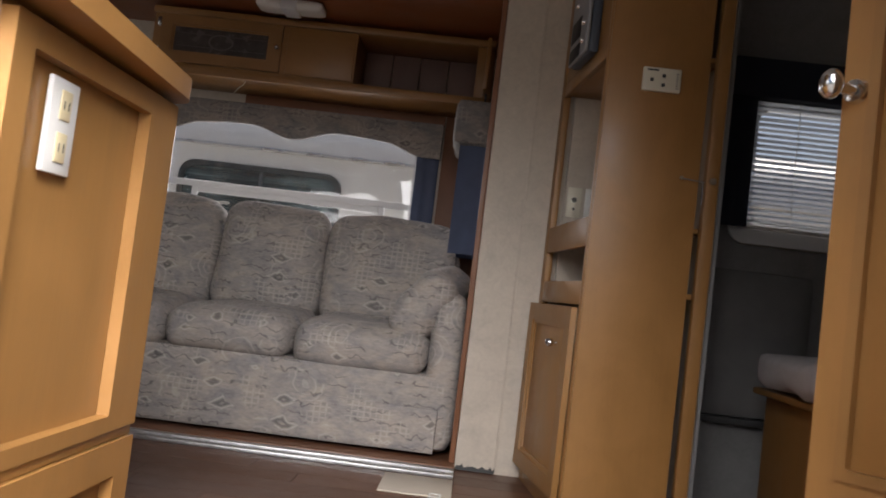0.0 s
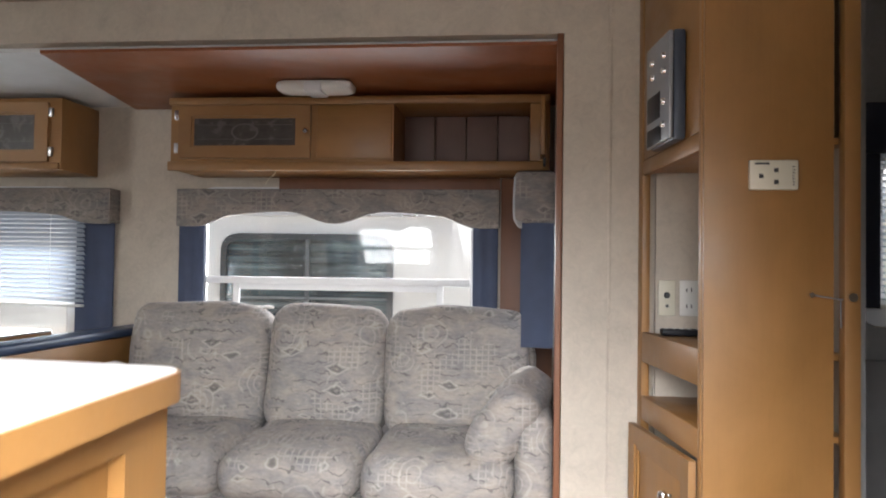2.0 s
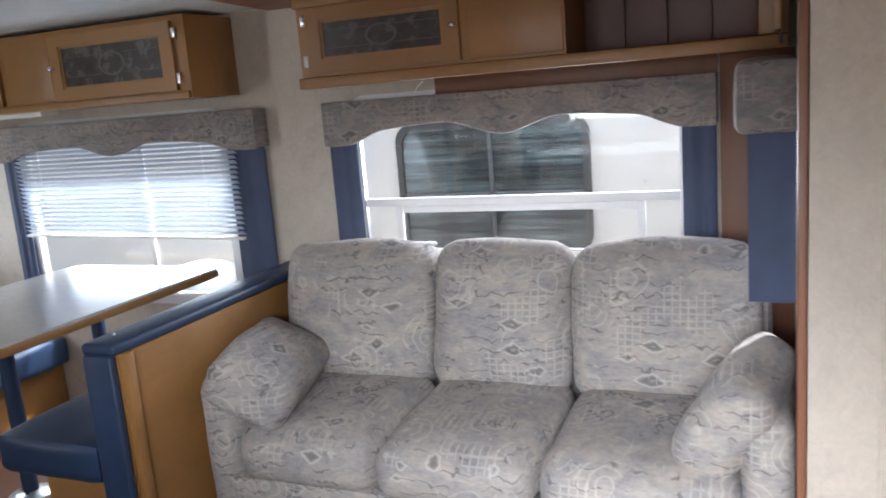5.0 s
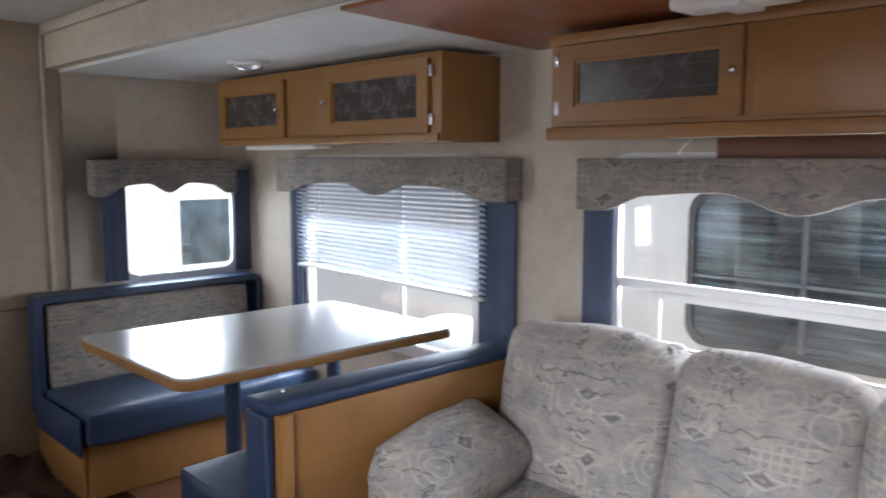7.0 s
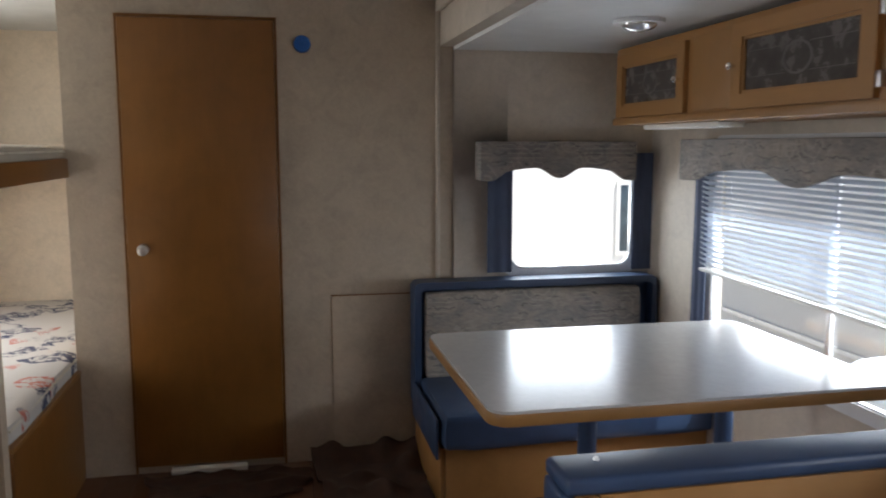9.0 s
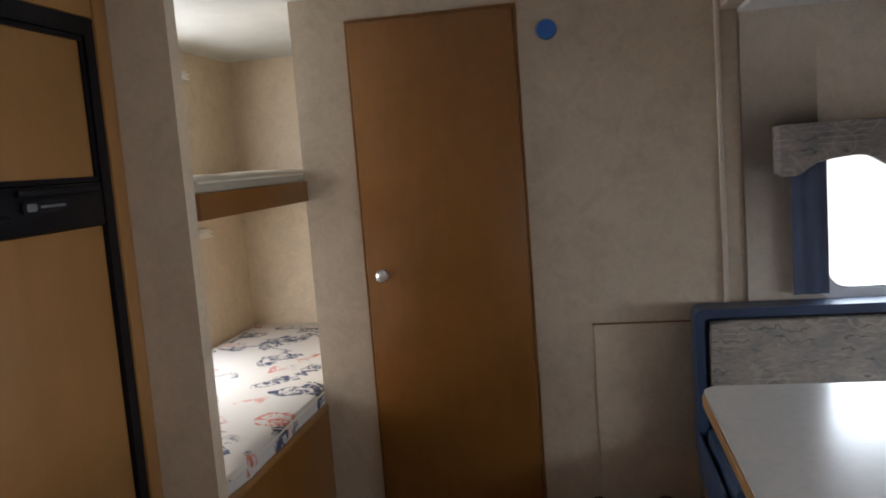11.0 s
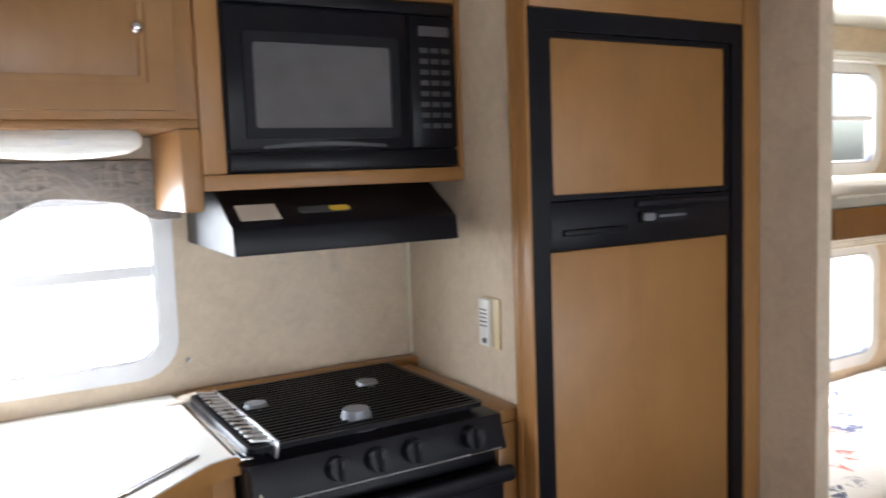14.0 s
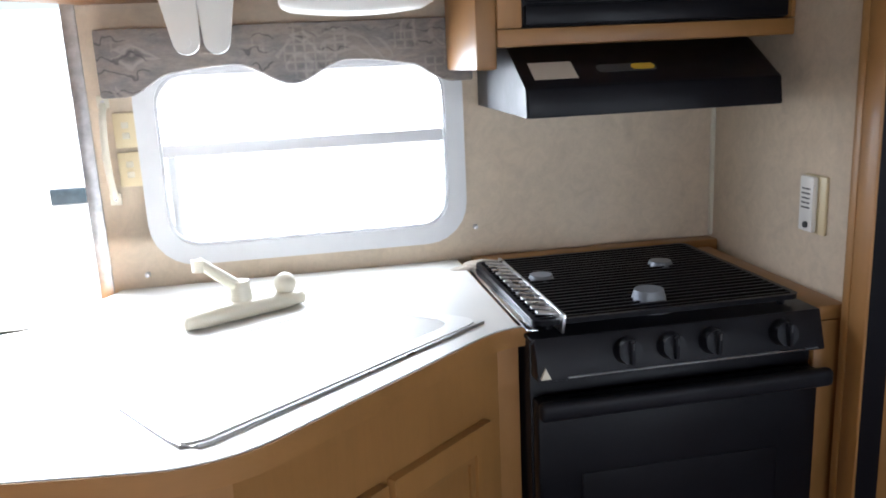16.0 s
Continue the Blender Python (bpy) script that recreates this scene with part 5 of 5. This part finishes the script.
part("side_board", box(B(), -0.818, -0.766, YK + 0.003, 1.31, 1.504, CEIL - 0.002, 0.004), OAK, mc)
part("side_board", box(B(), -1.423, -1.412, YK + 0.003, 1.31, 1.504, CEIL - 0.002, 0.003), OAK, mc)
part("stile", box(B(), -1.463, -1.4258, 1.292, 1.31, 1.4685, CEIL - 0.002, 0.003), OAK, mc) if False else None
part("upper_board", box(B(), -1.411, -0.819, 1.02, 1.306, 1.908, CEIL - 0.002, 0.003), OAKX, mc)

OV = [(-0.765, YK + 0.003), (0.085, YK + 0.003), (0.36, 1.30), (0.36, 1.85), (-0.19, 1.85), (-0.25, 1.30), (-0.765, 1.30)]
oc = thing("overhead_cabinet", "honey wood kitchen overhead cabinet with raised-panel doors", "cabinet", (-0.3, 1.2, 1.6), group="overhead cabinets")
part("body", prism(B(), OV, 1.622, CEIL - 0.002, "z", 0.002), OAK, oc)
part("bottom_lip", prism(B(), rounded(grown(OV, 0.0), [0] * 7), 1.604, 1.6215, "z", 0.002), OAKX, oc)
m2 = Matrix(((1, 0, 0, -0.765), (0, 1, 0, 1.30), (0, 0, 1, 0), (0, 0, 0, 1)))
raised_door(oc, m2, 0.045, 0.50, 1.640, 2.02, (0.12, 1.80), 0.055)
part("side_foot", box(B(), -0.766, -0.722, 1.0, 1.305, 1.425, 1.6035, 0.006), OAK, oc)
ul = thing("under_cabinet_light", "white oval plastic light under the kitchen cabinet", "lamp", (-0.50, 1.18, 1.6))
bm = B()
join(bm, cushion(0.315, 0.13, 0.046, 0.022, (0, 0, 0.014), 12, 0), Matrix.Translation((-0.500, 1.20, 1.583)))
part("diffuser", bm, PLASTIC, ul)
part("switch", box(B(), -0.515, -0.485, 1.262, 1.270, 1.572, 1.587, 0.002), FRAMEW, ul)
ph = thing("towel_holder", "white plastic hanging paper towel bracket", "towel holder", (-0.19, 1.25, 1.6))
part("mount_plate", box(B(), -0.275, -0.105, 1.19, 1.30, 1.594, 1.6035, 0.003), PLASTIC, ph)
for x, tw in ((-0.155, 5), (-0.225, -3)):
    bm = B()
    prism(bm, [(-0.036, 0.0), (0.036, 0.0)] + [(0.026 * math.cos(radians(a)), -0.085 - 0.028 * math.sin(radians(a)) ) for a in range(0, 181, 20)], -0.008, 0.008, "y", 0.003)
    q = part("arm", bm, PLASTIC, ph)
    q.data.transform(pose(x, 1.25, 1.5935, 0, tw, 0))
    bm = B()
    cyl(bm, (0, 0.008, -0.09), (0, 0.016, -0.09), 0.010, seg=14)
    q2 = part("peg", bm, PLASTIC, q)
    q2.data.transform(pose(x, 1.25, 1.5935, 0, tw, 0))
gb = thing("grab_handle", "cream plastic grab handle beside the entry door", "handle", (0.067, 0.94, 1.28))
part("bar", tube(B(), [(0.067, YK + 0.008 + 0.040 * math.sin(math.pi * i / 14) ** 0.6, 1.385 - 0.21 * i / 14) for i in range(15)], 0.008), CREAM, gb)
for z in (1.392, 1.168):
    pp = part("mount", box(B(), 0.054, 0.080, YK + 0.001, YK + 0.010, z - 0.014, z + 0.014, 0.003), CREAM, gb)
    part("screw", cyl(B(), (0.067, YK + 0.010, z), (0.067, YK + 0.012, z), 0.004, seg=8), STEEL, pp)
for z in (1.325, 1.235):
    sp = thing("switch_plate", "ivory double switch plate beside the kitchen window", "switch", (0.027, YK, z), group="switch plates")
    part("plate", box(B(), -0.000, 0.052, YK + 0.001, YK + 0.007, z - 0.040, z + 0.040, 0.002), IVORY, sp)
    for k in (-0.012, 0.012):
        part("toggle", box(B(), 0.018, 0.034, YK + 0.0072, YK + 0.012, z + k - 0.007, z + k + 0.007, 0.002), CREAM, sp)
rk = thing("alarm_unit", "white and cream gas alarm on the side panel", "detector", (-1.4255, 1.40, 1.12))
part("backplate", box(B(), -1.4195, -1.412, 1.385, 1.460, 1.056, 1.180, 0.003), IVORY, rk)
fb2 = part("front", box(B(), -1.4118, -1.399, 1.390, 1.436, 1.060, 1.178, 0.004), PLASTIC, rk)
bm = B()
for i in range(5):
    box(bm, -1.3988, -1.3982, 1.399, 1.427, 1.110 + i * 0.010, 1.113 + i * 0.010)
part("print", bm, INK, fb2)
part("lamp_lens", cyl(B(), (-1.399, 1.417, 1.075), (-1.396, 1.417, 1.075), 0.007, seg=12), INK, fb2)
for x, z in ((-0.79, 1.03), (0.02, 0.98)):
    hk = single("wall_hook", cyl(B(), (x, YK + 0.0005, z), (x, YK + 0.014, z), 0.007, 0.005, 10), STEEL, "small dull metal snap on the kitchen wall", "hook", group="wall hooks")
single("trim_stove_corner", box(B(), -1.4480, -1.437, YK + 0.001, YK + 0.010, 0.955, 1.467, 0.002), CREAM, "pale corner bead beside the stove", "trim", kind="structure")
bm = B()
box(bm, 0.1, 0.131, YK - 0.06, YK + 0.006, -0.34, 1.93, 0.002)
box(bm, 1.199, 1.23, YK - 0.06, YK + 0.006, -0.34, 1.93, 0.002)
box(bm, 0.131, 1.199, YK - 0.06, YK + 0.006, 1.899, 1.93, 0.002)
single("trim_entry_frame", bm, ALU, "grey metal frame of the entry door opening", "trim", kind="structure")

# ---------- tall cabinet ----------
tc = thing("tall_cabinet", "honey wood tall cabinet with open cubbies and a lower door", "cabinet", (1.4, 3.06, 0))
part("side_panel", box(B(), 1.240, 1.535, 2.763, 2.782, 0.0, CEIL - 0.002, 0.002), OAK, tc)
part("front_stile", box(B(), 1.190, 1.2255, 2.7825, 2.806, 0.0, CEIL - 0.002, 0.003), OAK, tc)
part("front_stile", box(B(), 1.190, 1.214, 3.322, YP - 0.002, 0.0, CEIL - 0.002, 0.003), OAK, tc)
part("back_panel", box(B(), 1.585, 1.60, 2.783, YP - 0.002, 0.0, CEIL - 0.002), PAPER, tc)
part("far_lining", box(B(), 1.2145, 1.584, 3.345, YP - 0.002, 0.0, CEIL - 0.002), PAPER, tc, "papered cubby wall")
for z0, z1, nm in ((0.815, 0.905, "rail"), (0.640, 0.712, "rail"), (1.385, 1.430, "rail"), (0.0, 0.06, "plinth")):
    part(nm, box(B(), 1.190, 1.210, 2.8065, 3.3215, z0, z1, 0.003), OAKY, tc)
for z in (0.885, 0.692, 1.395):
    part("shelf", box(B(), 1.211, 1.530, 2.783, 3.344, z, z + 0.016, 0.002), OAKY, tc)
part("upper_door", box(B(), 1.192, 1.210, 2.8065, 3.3215, 1.432, CEIL - 0.004, 0.003), OAK, tc)
m2 = Matrix(((0, -1, 0, 1.192), (1, 0, 0, 2.815), (0, 0, 1, 0), (0, 0, 0, 1))) @ Matrix.Rotation(radians(2.5), 4, "Z")
raised_door(tc, m2, 0.0, 0.500, 0.065, 0.632, (0.12, 0.515), 0.055)
part("jamb", box(B(), 1.552, 1.588, 2.745, 2.783, 0.0, CEIL - 0.002, 0.002), OAK, tc, "lighter wood door jamb")
LEAN = Matrix(((1, -0.125, 0, 0.3955), (0, 1, 0, 0), (0, 0, 1, 0), (0, 0, 0, 1)))


def lean(e, names):
    """Turns the front of the tall cabinet a little out of square with the wall."""
    todo = [c for c in e.children if c.name.split(".")[0] in names]
    for c in todo:
        todo += list(c.children)
        c.data.transform(LEAN)


lean(tc, ("front_stile", "rail", "plinth", "shelf", "upper_door", "door"))
hk = thing("hook_latch", "chrome hook latch between cabinet and door jamb", "latch", (1.52, 2.74, 1.03))
bm = B()
cyl(bm, (1.482, 2.757, 1.040), (1.545, 2.735, 1.030), 0.0018, seg=8)
part("hook", bm, DULLSTEEL, hk)
part("screw_eye", cyl(B(), (1.482, 2.762, 1.040), (1.482, 2.750, 1.040), 0.006, seg=12), CHROME, hk)
part("strike", cyl(B(), (1.568, 2.7445, 1.036), (1.568, 2.735, 1.036), 0.012, 0.010, 16), CHROME, hk)
part("chain", cyl(B(), (1.542, 2.742, 1.028), (1.543, 2.742, 0.965), 0.0018, seg=8), DULLSTEEL, hk)
th = thing("thermostat", "cream plastic thermostat with small sliders", "thermostat", (1.396, 2.763, 1.32))
part("case", box(B(), 1.340, 1.451, 2.748, 2.7625, 1.284, 1.354, 0.004), CREAM, th)
bm = B()
for i in range(7):
    box(bm, 1.436, 1.443, 2.7472, 2.7478, 1.295 + i * 0.007, 1.297 + i * 0.007)
box(bm, 1.352, 1.385, 2.7472, 2.7478, 1.343, 1.348)
part("print", bm, INK, th)
for x, z in ((1.366, 1.316), (1.400, 1.330), (1.400, 1.302)):
    part("slider", box(B(), x - 0.005, x + 0.005, 2.744, 2.7478, z - 0.005, z + 0.005, 0.001), INK, th)
tv = thing("stereo", "silver wall stereo with grey plastic case", "stereo", (1.16, 3.03, 1.4))
part("case", box(B(), 1.158, 1.1895, 2.900, 3.120, 1.428, 1.715, 0.008), plain("slate_grey_plastic", (0.045, 0.058, 0.085), 0.4), tv)
fp = part("front", box(B(), 1.146, 1.1575, 2.902, 3.118, 1.432, 1.712, 0.004), plain("silver_grey_plastic", (0.30, 0.31, 0.33), 0.36, 0.3), tv, "silver front panel")
part("cassette_bay", box(B(), 1.1445, 1.1459, 2.98, 3.10, 1.50, 1.57, 0.0005), BLACKP, fp)
part("display", box(B(), 1.1445, 1.1459, 2.97, 3.10, 1.435, 1.480, 0.0005), BLACKP, fp)
for y, z in ((2.945, 1.475), (2.945, 1.535), (2.94, 1.615), (2.94, 1.655), (3.05, 1.62), (3.05, 1.66)):
    part("button", cyl(B(), (1.146, y, z), (1.138, y, z), 0.010, 0.008, 14), CHROME, fp)
lean(tv, ("case", "front"))
for x0, x1, mat, lab in ((1.222, 1.274, CREAM, "cream cable socket plate inside the cubby"), (1.286, 1.342, PLASTIC, "white double outlet plate inside the cubby")):
    o = thing("wall_outlet", lab, "outlet", ((x0 + x1) / 2, 3.34, 1.0))
    part("plate", box(B(), x0, x1, 3.337, 3.3448, 0.955, 1.065, 0.003), mat, o)
    if mat is CREAM:
        part("jack", cyl(B(), ((x0 + x1) / 2, 3.337, 1.018), ((x0 + x1) / 2, 3.325, 1.018), 0.010, 0.008, 14), INK, o)
        part("jack", cyl(B(), ((x0 + x1) / 2, 3.337, 0.985), ((x0 + x1) / 2, 3.333, 0.985), 0.005, 0.005, 10), INK, o)
    else:
        for z in (0.985, 1.035):
            bm = B()
            for dx in (-0.007, 0.007):
                box(bm, (x0 + x1) / 2 + dx - 0.0015, (x0 + x1) / 2 + dx + 0.0015, 3.3362, 3.3369, z - 0.006, z + 0.006)
            part("slots", bm, INK, o)
rc = thing("remote_control", "black remote control lying on the cubby shelf", "remote control", (1.27, 3.25, 0.901))
part("case", box(B(), 1.215, 1.345, 3.215, 3.265, 0.9015, 0.922, 0.006), BLACKP, rc)
bm = B()
for i in range(5):
    box(bm, 1.225 + i * 0.022, 1.235 + i * 0.022, 3.228, 3.240, 0.9222, 0.924)
part("buttons", bm, ALU, rc)

# ---------- bedroom and its door ----------
DM = Matrix.Translation((1.384, 1.500, 0)) @ Matrix.Rotation(radians(-52), 4, "Z")
bd = thing("door_2", "honey wood panelled bedroom door standing open", "door", (1.55, 1.27, 0.02), kind="structure")
W = 0.585
def local(name, bm, mat, parent, label="", m=DM, angle=40):
    ob = part(name, bm, mat, parent, label, angle)
    ob.data.transform(m)
    return ob
lf = local("leaf", box(B(), 0.0, W, 0.006, 0.030, 0.02, 1.95, 0.002), OAK, bd)
bm = B()
for z0, z1 in ((0.02, 0.40), (0.40, 1.95)):
    ring(bm, rrect(0.0, W, z0, z1, 0.003, 2), rrect(0.035, W - 0.035, z0 + 0.05, z1 - 0.09, 0.003, 2), -0.004, 0.0058, "y")
local("frame", bm, OAK, lf)
bm = B()
for z0, z1 in ((0.07, 0.31), (0.45, 1.86)):
    ring(bm, rrect(0.035, W - 0.035, z0, z1, 0.004, 2), rrect(0.05, W - 0.05, z0 + 0.015, z1 - 0.015, 0.004, 2), -0.008, 0.0058, "y")
local("moulding", bm, OAK, lf)
kr = local("rose", cyl(B(), (0.018, -0.0042, 0.955), (0.018, -0.012, 0.955), 0.018, 0.015, 18), CHROME, lf)
bm = B()
cyl(bm, (0.018, -0.012, 0.955), (0.010, -0.034, 0.956), 0.007, seg=12)
ball(bm, (0.006, -0.046, 0.957), 0.016, (1, 0.8, 1.25))
local("knob", bm, CHROME, lf, "crystal and chrome knob")
bed = thing("bed", "dim bed with pale cover on a wooden box base", "bed", (2.6, 2.45, 0))
part("base", box(B(), 1.855, 3.75, 2.0, 2.95, 0.0, 0.435, 0.006), OAK, bed)
part("deck", box(B(), 1.82, 3.77, 1.98, 2.97, 0.4355, 0.455, 0.004), OAKX, bed)
bm = B()
join(bm, cushion(1.95, 1.0, 0.115, 0.045, (0.006, 0.006, 0.010), 14, 0.02, 60), Matrix.Translation((2.78, 2.47, 0.515)))
part("mattress", bm, BEDDING, bed)
hp = thing("padded_panel", "grey padded panel on the bedroom wall", "headboard", (1.9, 3.34, 0.3))
bm = B()
join(bm, cushion(0.455, 0.045, 0.52, 0.02, (0, 0.006, 0), 8, 0.002, 61), Matrix.Translation((1.895, YP - 0.036, 0.575)))
part("pad", bm, GREYF, hp)
part("ledge", box(B(), 1.668, 2.125, YP - 0.060, YP - 0.013, 0.290, 0.314, 0.004), INK, hp)

# ---------- outside ----------
nb = thing("neighbour_trailer", "white travel trailer parked alongside", "trailer", (-0.5, 6.6, -0.85))
bm = B()
prof = [(5.5, -0.35), (5.5, 1.40)] + [(5.5 + 0.45 * (1 - math.cos(radians(a))), 1.40 + 0.40 * math.sin(radians(a))) for a in range(10, 91, 10)] + [(7.9, 1.80), (7.9, -0.35)]
prism(bm, prof, -4.6, 4.6, "x")
part("body", bm, RVWHITE, nb)
nw = part("window_frame", ring(B(), rrect(-1.03, 0.02, 0.585, 1.290, 0.10), rrect(-0.995, -0.015, 0.62, 1.255, 0.08), 5.470, 5.498, "y"), plain("dark_window_rubber", (0.05, 0.055, 0.06), 0.4), nb)
part("pane", prism(B(), rrect(-0.998, -0.012, 0.617, 1.258, 0.08), 5.482, 5.494, "y"), NPANE, nw)
part("mullion", box(B(), -0.51, -0.485, 5.474, 5.481, 0.62, 1.255, 0.002), plain("dark_window_bar", (0.10, 0.11, 0.12), 0.4), nw)
part("mid_bar", box(B(), -0.995, -0.015, 5.474, 5.481, 0.90, 0.915, 0.002), plain("grey_window_bar", (0.16, 0.18, 0.19), 0.4), nw)
bm = B()
for x in (0.28, 1.25, -1.28):
    for z in (0.30, 0.62, 0.78, 0.94, 1.10):
        ball(bm, (x, 5.499, z), 0.006, (1, 0.4, 1), 8)
part("rivets", bm, STEEL, nb)
part("belt_trim", box(B(), -4.6, 4.6, 5.488, 5.4995, 0.34, 0.37, 0.003), STEEL, nb)
part("roof_gutter", box(B(), -4.6, 4.6, 5.485, 5.52, 1.395, 1.415, 0.003), STEEL, nb)
for x in (-1.0, 1.0):
    part("wheel", cyl(B(), (x, 5.62, -0.50), (x, 5.86, -0.50), 0.35, seg=32), BLACKP, nb)
part("underframe", box(B(), -4.4, 4.4, 5.9, 7.6, -0.45, -0.352), BLACKP, nb)

sh = thing("yard_building", "pale low building beyond the yard", "building", (-12, 5, -0.85))
part("wall", box(B(), -13.5, -12.0, -2.0, 14.0, -0.85, 2.4), RVWHITE, sh)
part("roof", prism(B(), [(-14.0, 2.4), (-11.6, 2.4), (-12.75, 3.1)], -2.4, 14.4, "y"), GRAVEL, sh)
for y in (8.2,):
    w_ = part("window", box(B(), -11.999, -11.97, y, y + 1.2, -0.35, 0.75, 0.01), SMOKE, sh)
    part("frame", ring(B(), rrect(y - 0.06, y + 1.26, -0.41, 0.81, 0.02, 2), rrect(y, y + 1.2, -0.35, 0.75, 0.02, 2), -11.96, -11.999, "x"), RVWHITE, w_)
vt = thing("parked_trailer", "white travel trailer parked across the yard", "trailer", (-1, -16, -0.85))
bm = B()
prism(bm, [(-15.0, -0.84), (-15.0, 2.5), (-15.3, 2.8), (-17.4, 2.8), (-17.4, -0.84)], -7.0, 9.0, "x")
part("body", bm, RVWHITE, vt)
part("skirt", box(B(), -6.9, 8.9, -14.995, -14.97, -0.84, -0.30), FRAMEW, vt)


van = thing("parked_van", "white van with a dark window band parked in the yard", "van", (2.9, -5.6, -0.85))
bm = B()
prism(bm, [(-4.60, -0.76), (-4.60, 0.40), (-4.72, 1.05), (-4.95, 1.25), (-6.3, 1.25), (-6.55, 1.0), (-6.60, -0.76)], 0.9, 5.2, "x", 0.05)
part("body", bm, RVWHITE, van)
part("window_band", box(B(), 1.05, 1.75, -4.625, -4.590, 0.36, 0.50, 0.01), SMOKE, van)
part("tail_lamp", box(B(), 1.16, 1.30, -4.60, -4.575, -0.62, -0.50, 0.01), RED, van)
for x in (2.75, 4.45):
    for y in (-6.45, -4.86):
        w_ = part("wheel", cyl(B(), (x, y, -0.53), (x, y + 0.22, -0.53), 0.32, seg=28), BLACKP, van)
        part("hub", cyl(B(), (x, y + 0.215, -0.53), (x, y + 0.225, -0.53), 0.17, 0.15, 20), ALU, w_)


def tree(x, y, h, seed):
    rnd = random.Random(seed)
    t = thing("tree", "leafy green tree at the edge of the yard", "tree", (x, y, -0.85), group="yard trees")
    bm = B()
    cyl(bm, (x, y, -0.85), (x + 0.1, y, h * 0.45), 0.16, 0.09, 10)
    for i in range(7):
        a = rnd.uniform(0, math.tau)
        z = h * rnd.uniform(0.2, 0.45)
        cyl(bm, (x + 0.06, y, z), (x + math.cos(a) * h * 0.25, y + math.sin(a) * h * 0.25, z + h * 0.28), 0.05, 0.015, 7)
    part("trunk", bm, wood("bark", (0.10, 0.07, 0.05), 0.9), t)
    vs, fs = [], []
    for i in range(1500):
        d = Vector((rnd.gauss(0, 1), rnd.gauss(0, 1), rnd.gauss(0, 1))).normalized() * h * 0.33 * rnd.uniform(0.35, 1) ** 0.5
        d *= 1 + 0.35 * noise.noise(d * 1.3 + Vector((seed, 0, 0)))
        c = Vector((x, y, h * 0.62)) + d
        u = Vector((rnd.gauss(0, 1), rnd.gauss(0, 1), rnd.gauss(0, 1))).normalized()
        w = u.orthogonal().normalized() * 0.09
        u = u * 0.16
        k = len(vs)
        vs += [tuple(c - u), tuple(c + w), tuple(c + u), tuple(c - w)]
        fs.append((k, k + 1, k + 2, k + 3))
    me = bpy.data.meshes.new("crown")
    me.from_pydata(vs, [], fs)
    me.materials.append(LEAF)
    cr = new("crown", me)
    cr.parent = t


tree(-8.5, -9.0, 6.5, 1)
tree(-4.6, -12.5, 6.0, 2)
tree(-1.6, -19.5, 7.5, 3)

vc = thing("vent_cover", "grey plastic vent cover outside the dinette window", "vent", (-1.71, 4.43, 0.5))
bm = B()
join(bm, cushion(0.33, 0.36, 0.30, 0.10, (0, 0.01, 0.02), 8, 0.003, 77), Matrix.Translation((-1.71, 4.615, 0.56)))
part("hood", bm, plain("weathered_grey_plastic", (0.24, 0.25, 0.26), 0.6), vc)
tn = B()
prism(tn, [(0.932, 0.002), (1.075, 0.002)] + [(1.075 - 0.143 * i / 18, 0.010 + 0.016 * random.Random(i).random()) for i in range(19)], YP - 0.010, YP - 0.0065, "y")
single("trim_torn_edge", tn, INK, "dark torn lower edge of the wallpaper", "trim", kind="structure")
pap = B()
ring(pap, rrect(0.86, 0.90, 2.90, 2.95, 0.01, 3), rrect(0.866, 0.893, 2.907, 2.943, 0.008, 3), 0.0062, 0.0085, "z")
single("tape_curl", pap, PLASTIC, "small curl of white tape on the floor", "scrap")

wire = tube(B(), [(-0.246, 4.10, 1.499), (-0.254, 4.098, 1.480), (-0.270, 4.095, 1.468), (-0.284, 4.092, 1.446), (-0.290, 4.092, 1.436)], 0.0018, 6)
single("loose_wire", wire, CREAM, "thin pale wire end hanging under the sofa cabinet", "wire")
fluff, rnd = B(), random.Random(12)
for i in range(9):
    x = -0.385 + i * 0.016
    ball(fluff, (x, 4.10 + rnd.uniform(-0.012, 0.012), 0.914 + rnd.uniform(-0.003, 0.008)), 0.014, (1.2, 0.9, 0.55), 8)
single("stuffing_tuft", fluff, PLASTIC, "tuft of white stuffing on the sofa back", "stuffing", angle=80)

# ---------- floor planks ----------
meshes = {}
row_w, rnd = 0.122, random.Random(5)
y = YK + 0.004
while y < YP + 0.04:
    w = min(row_w, YP + 0.048 - y)
    x = -3.08 - rnd.uniform(0.1, 0.9)
    while x < 3.9:
        ln = 1.21
        x0, x1 = max(x, -3.1), min(x + ln, 3.98)
        if x1 - x0 > 0.03:
            key = (round(x1 - x0, 3), round(w, 3))
            if key not in meshes:
                b = B()
                box(b, 0, key[0] - 0.0025, 0, key[1] - 0.0025, -0.0055, 0.0)
                me = bpy.data.meshes.new("plank")
                b.to_mesh(me)
                b.free()
                me.materials.append(PLANK)
                meshes[key] = me
            p = new("plank", meshes[key])
            p.parent = floor
            p.location = (x0, y, 0)
        x += ln
    y += row_w

for ob in list(scene.objects):
    if ob.type == "EMPTY" and "spot" in ob.keys():
        settle(ob)
for ob in (counter, sink, fa):
    ob.location.z += 0.010
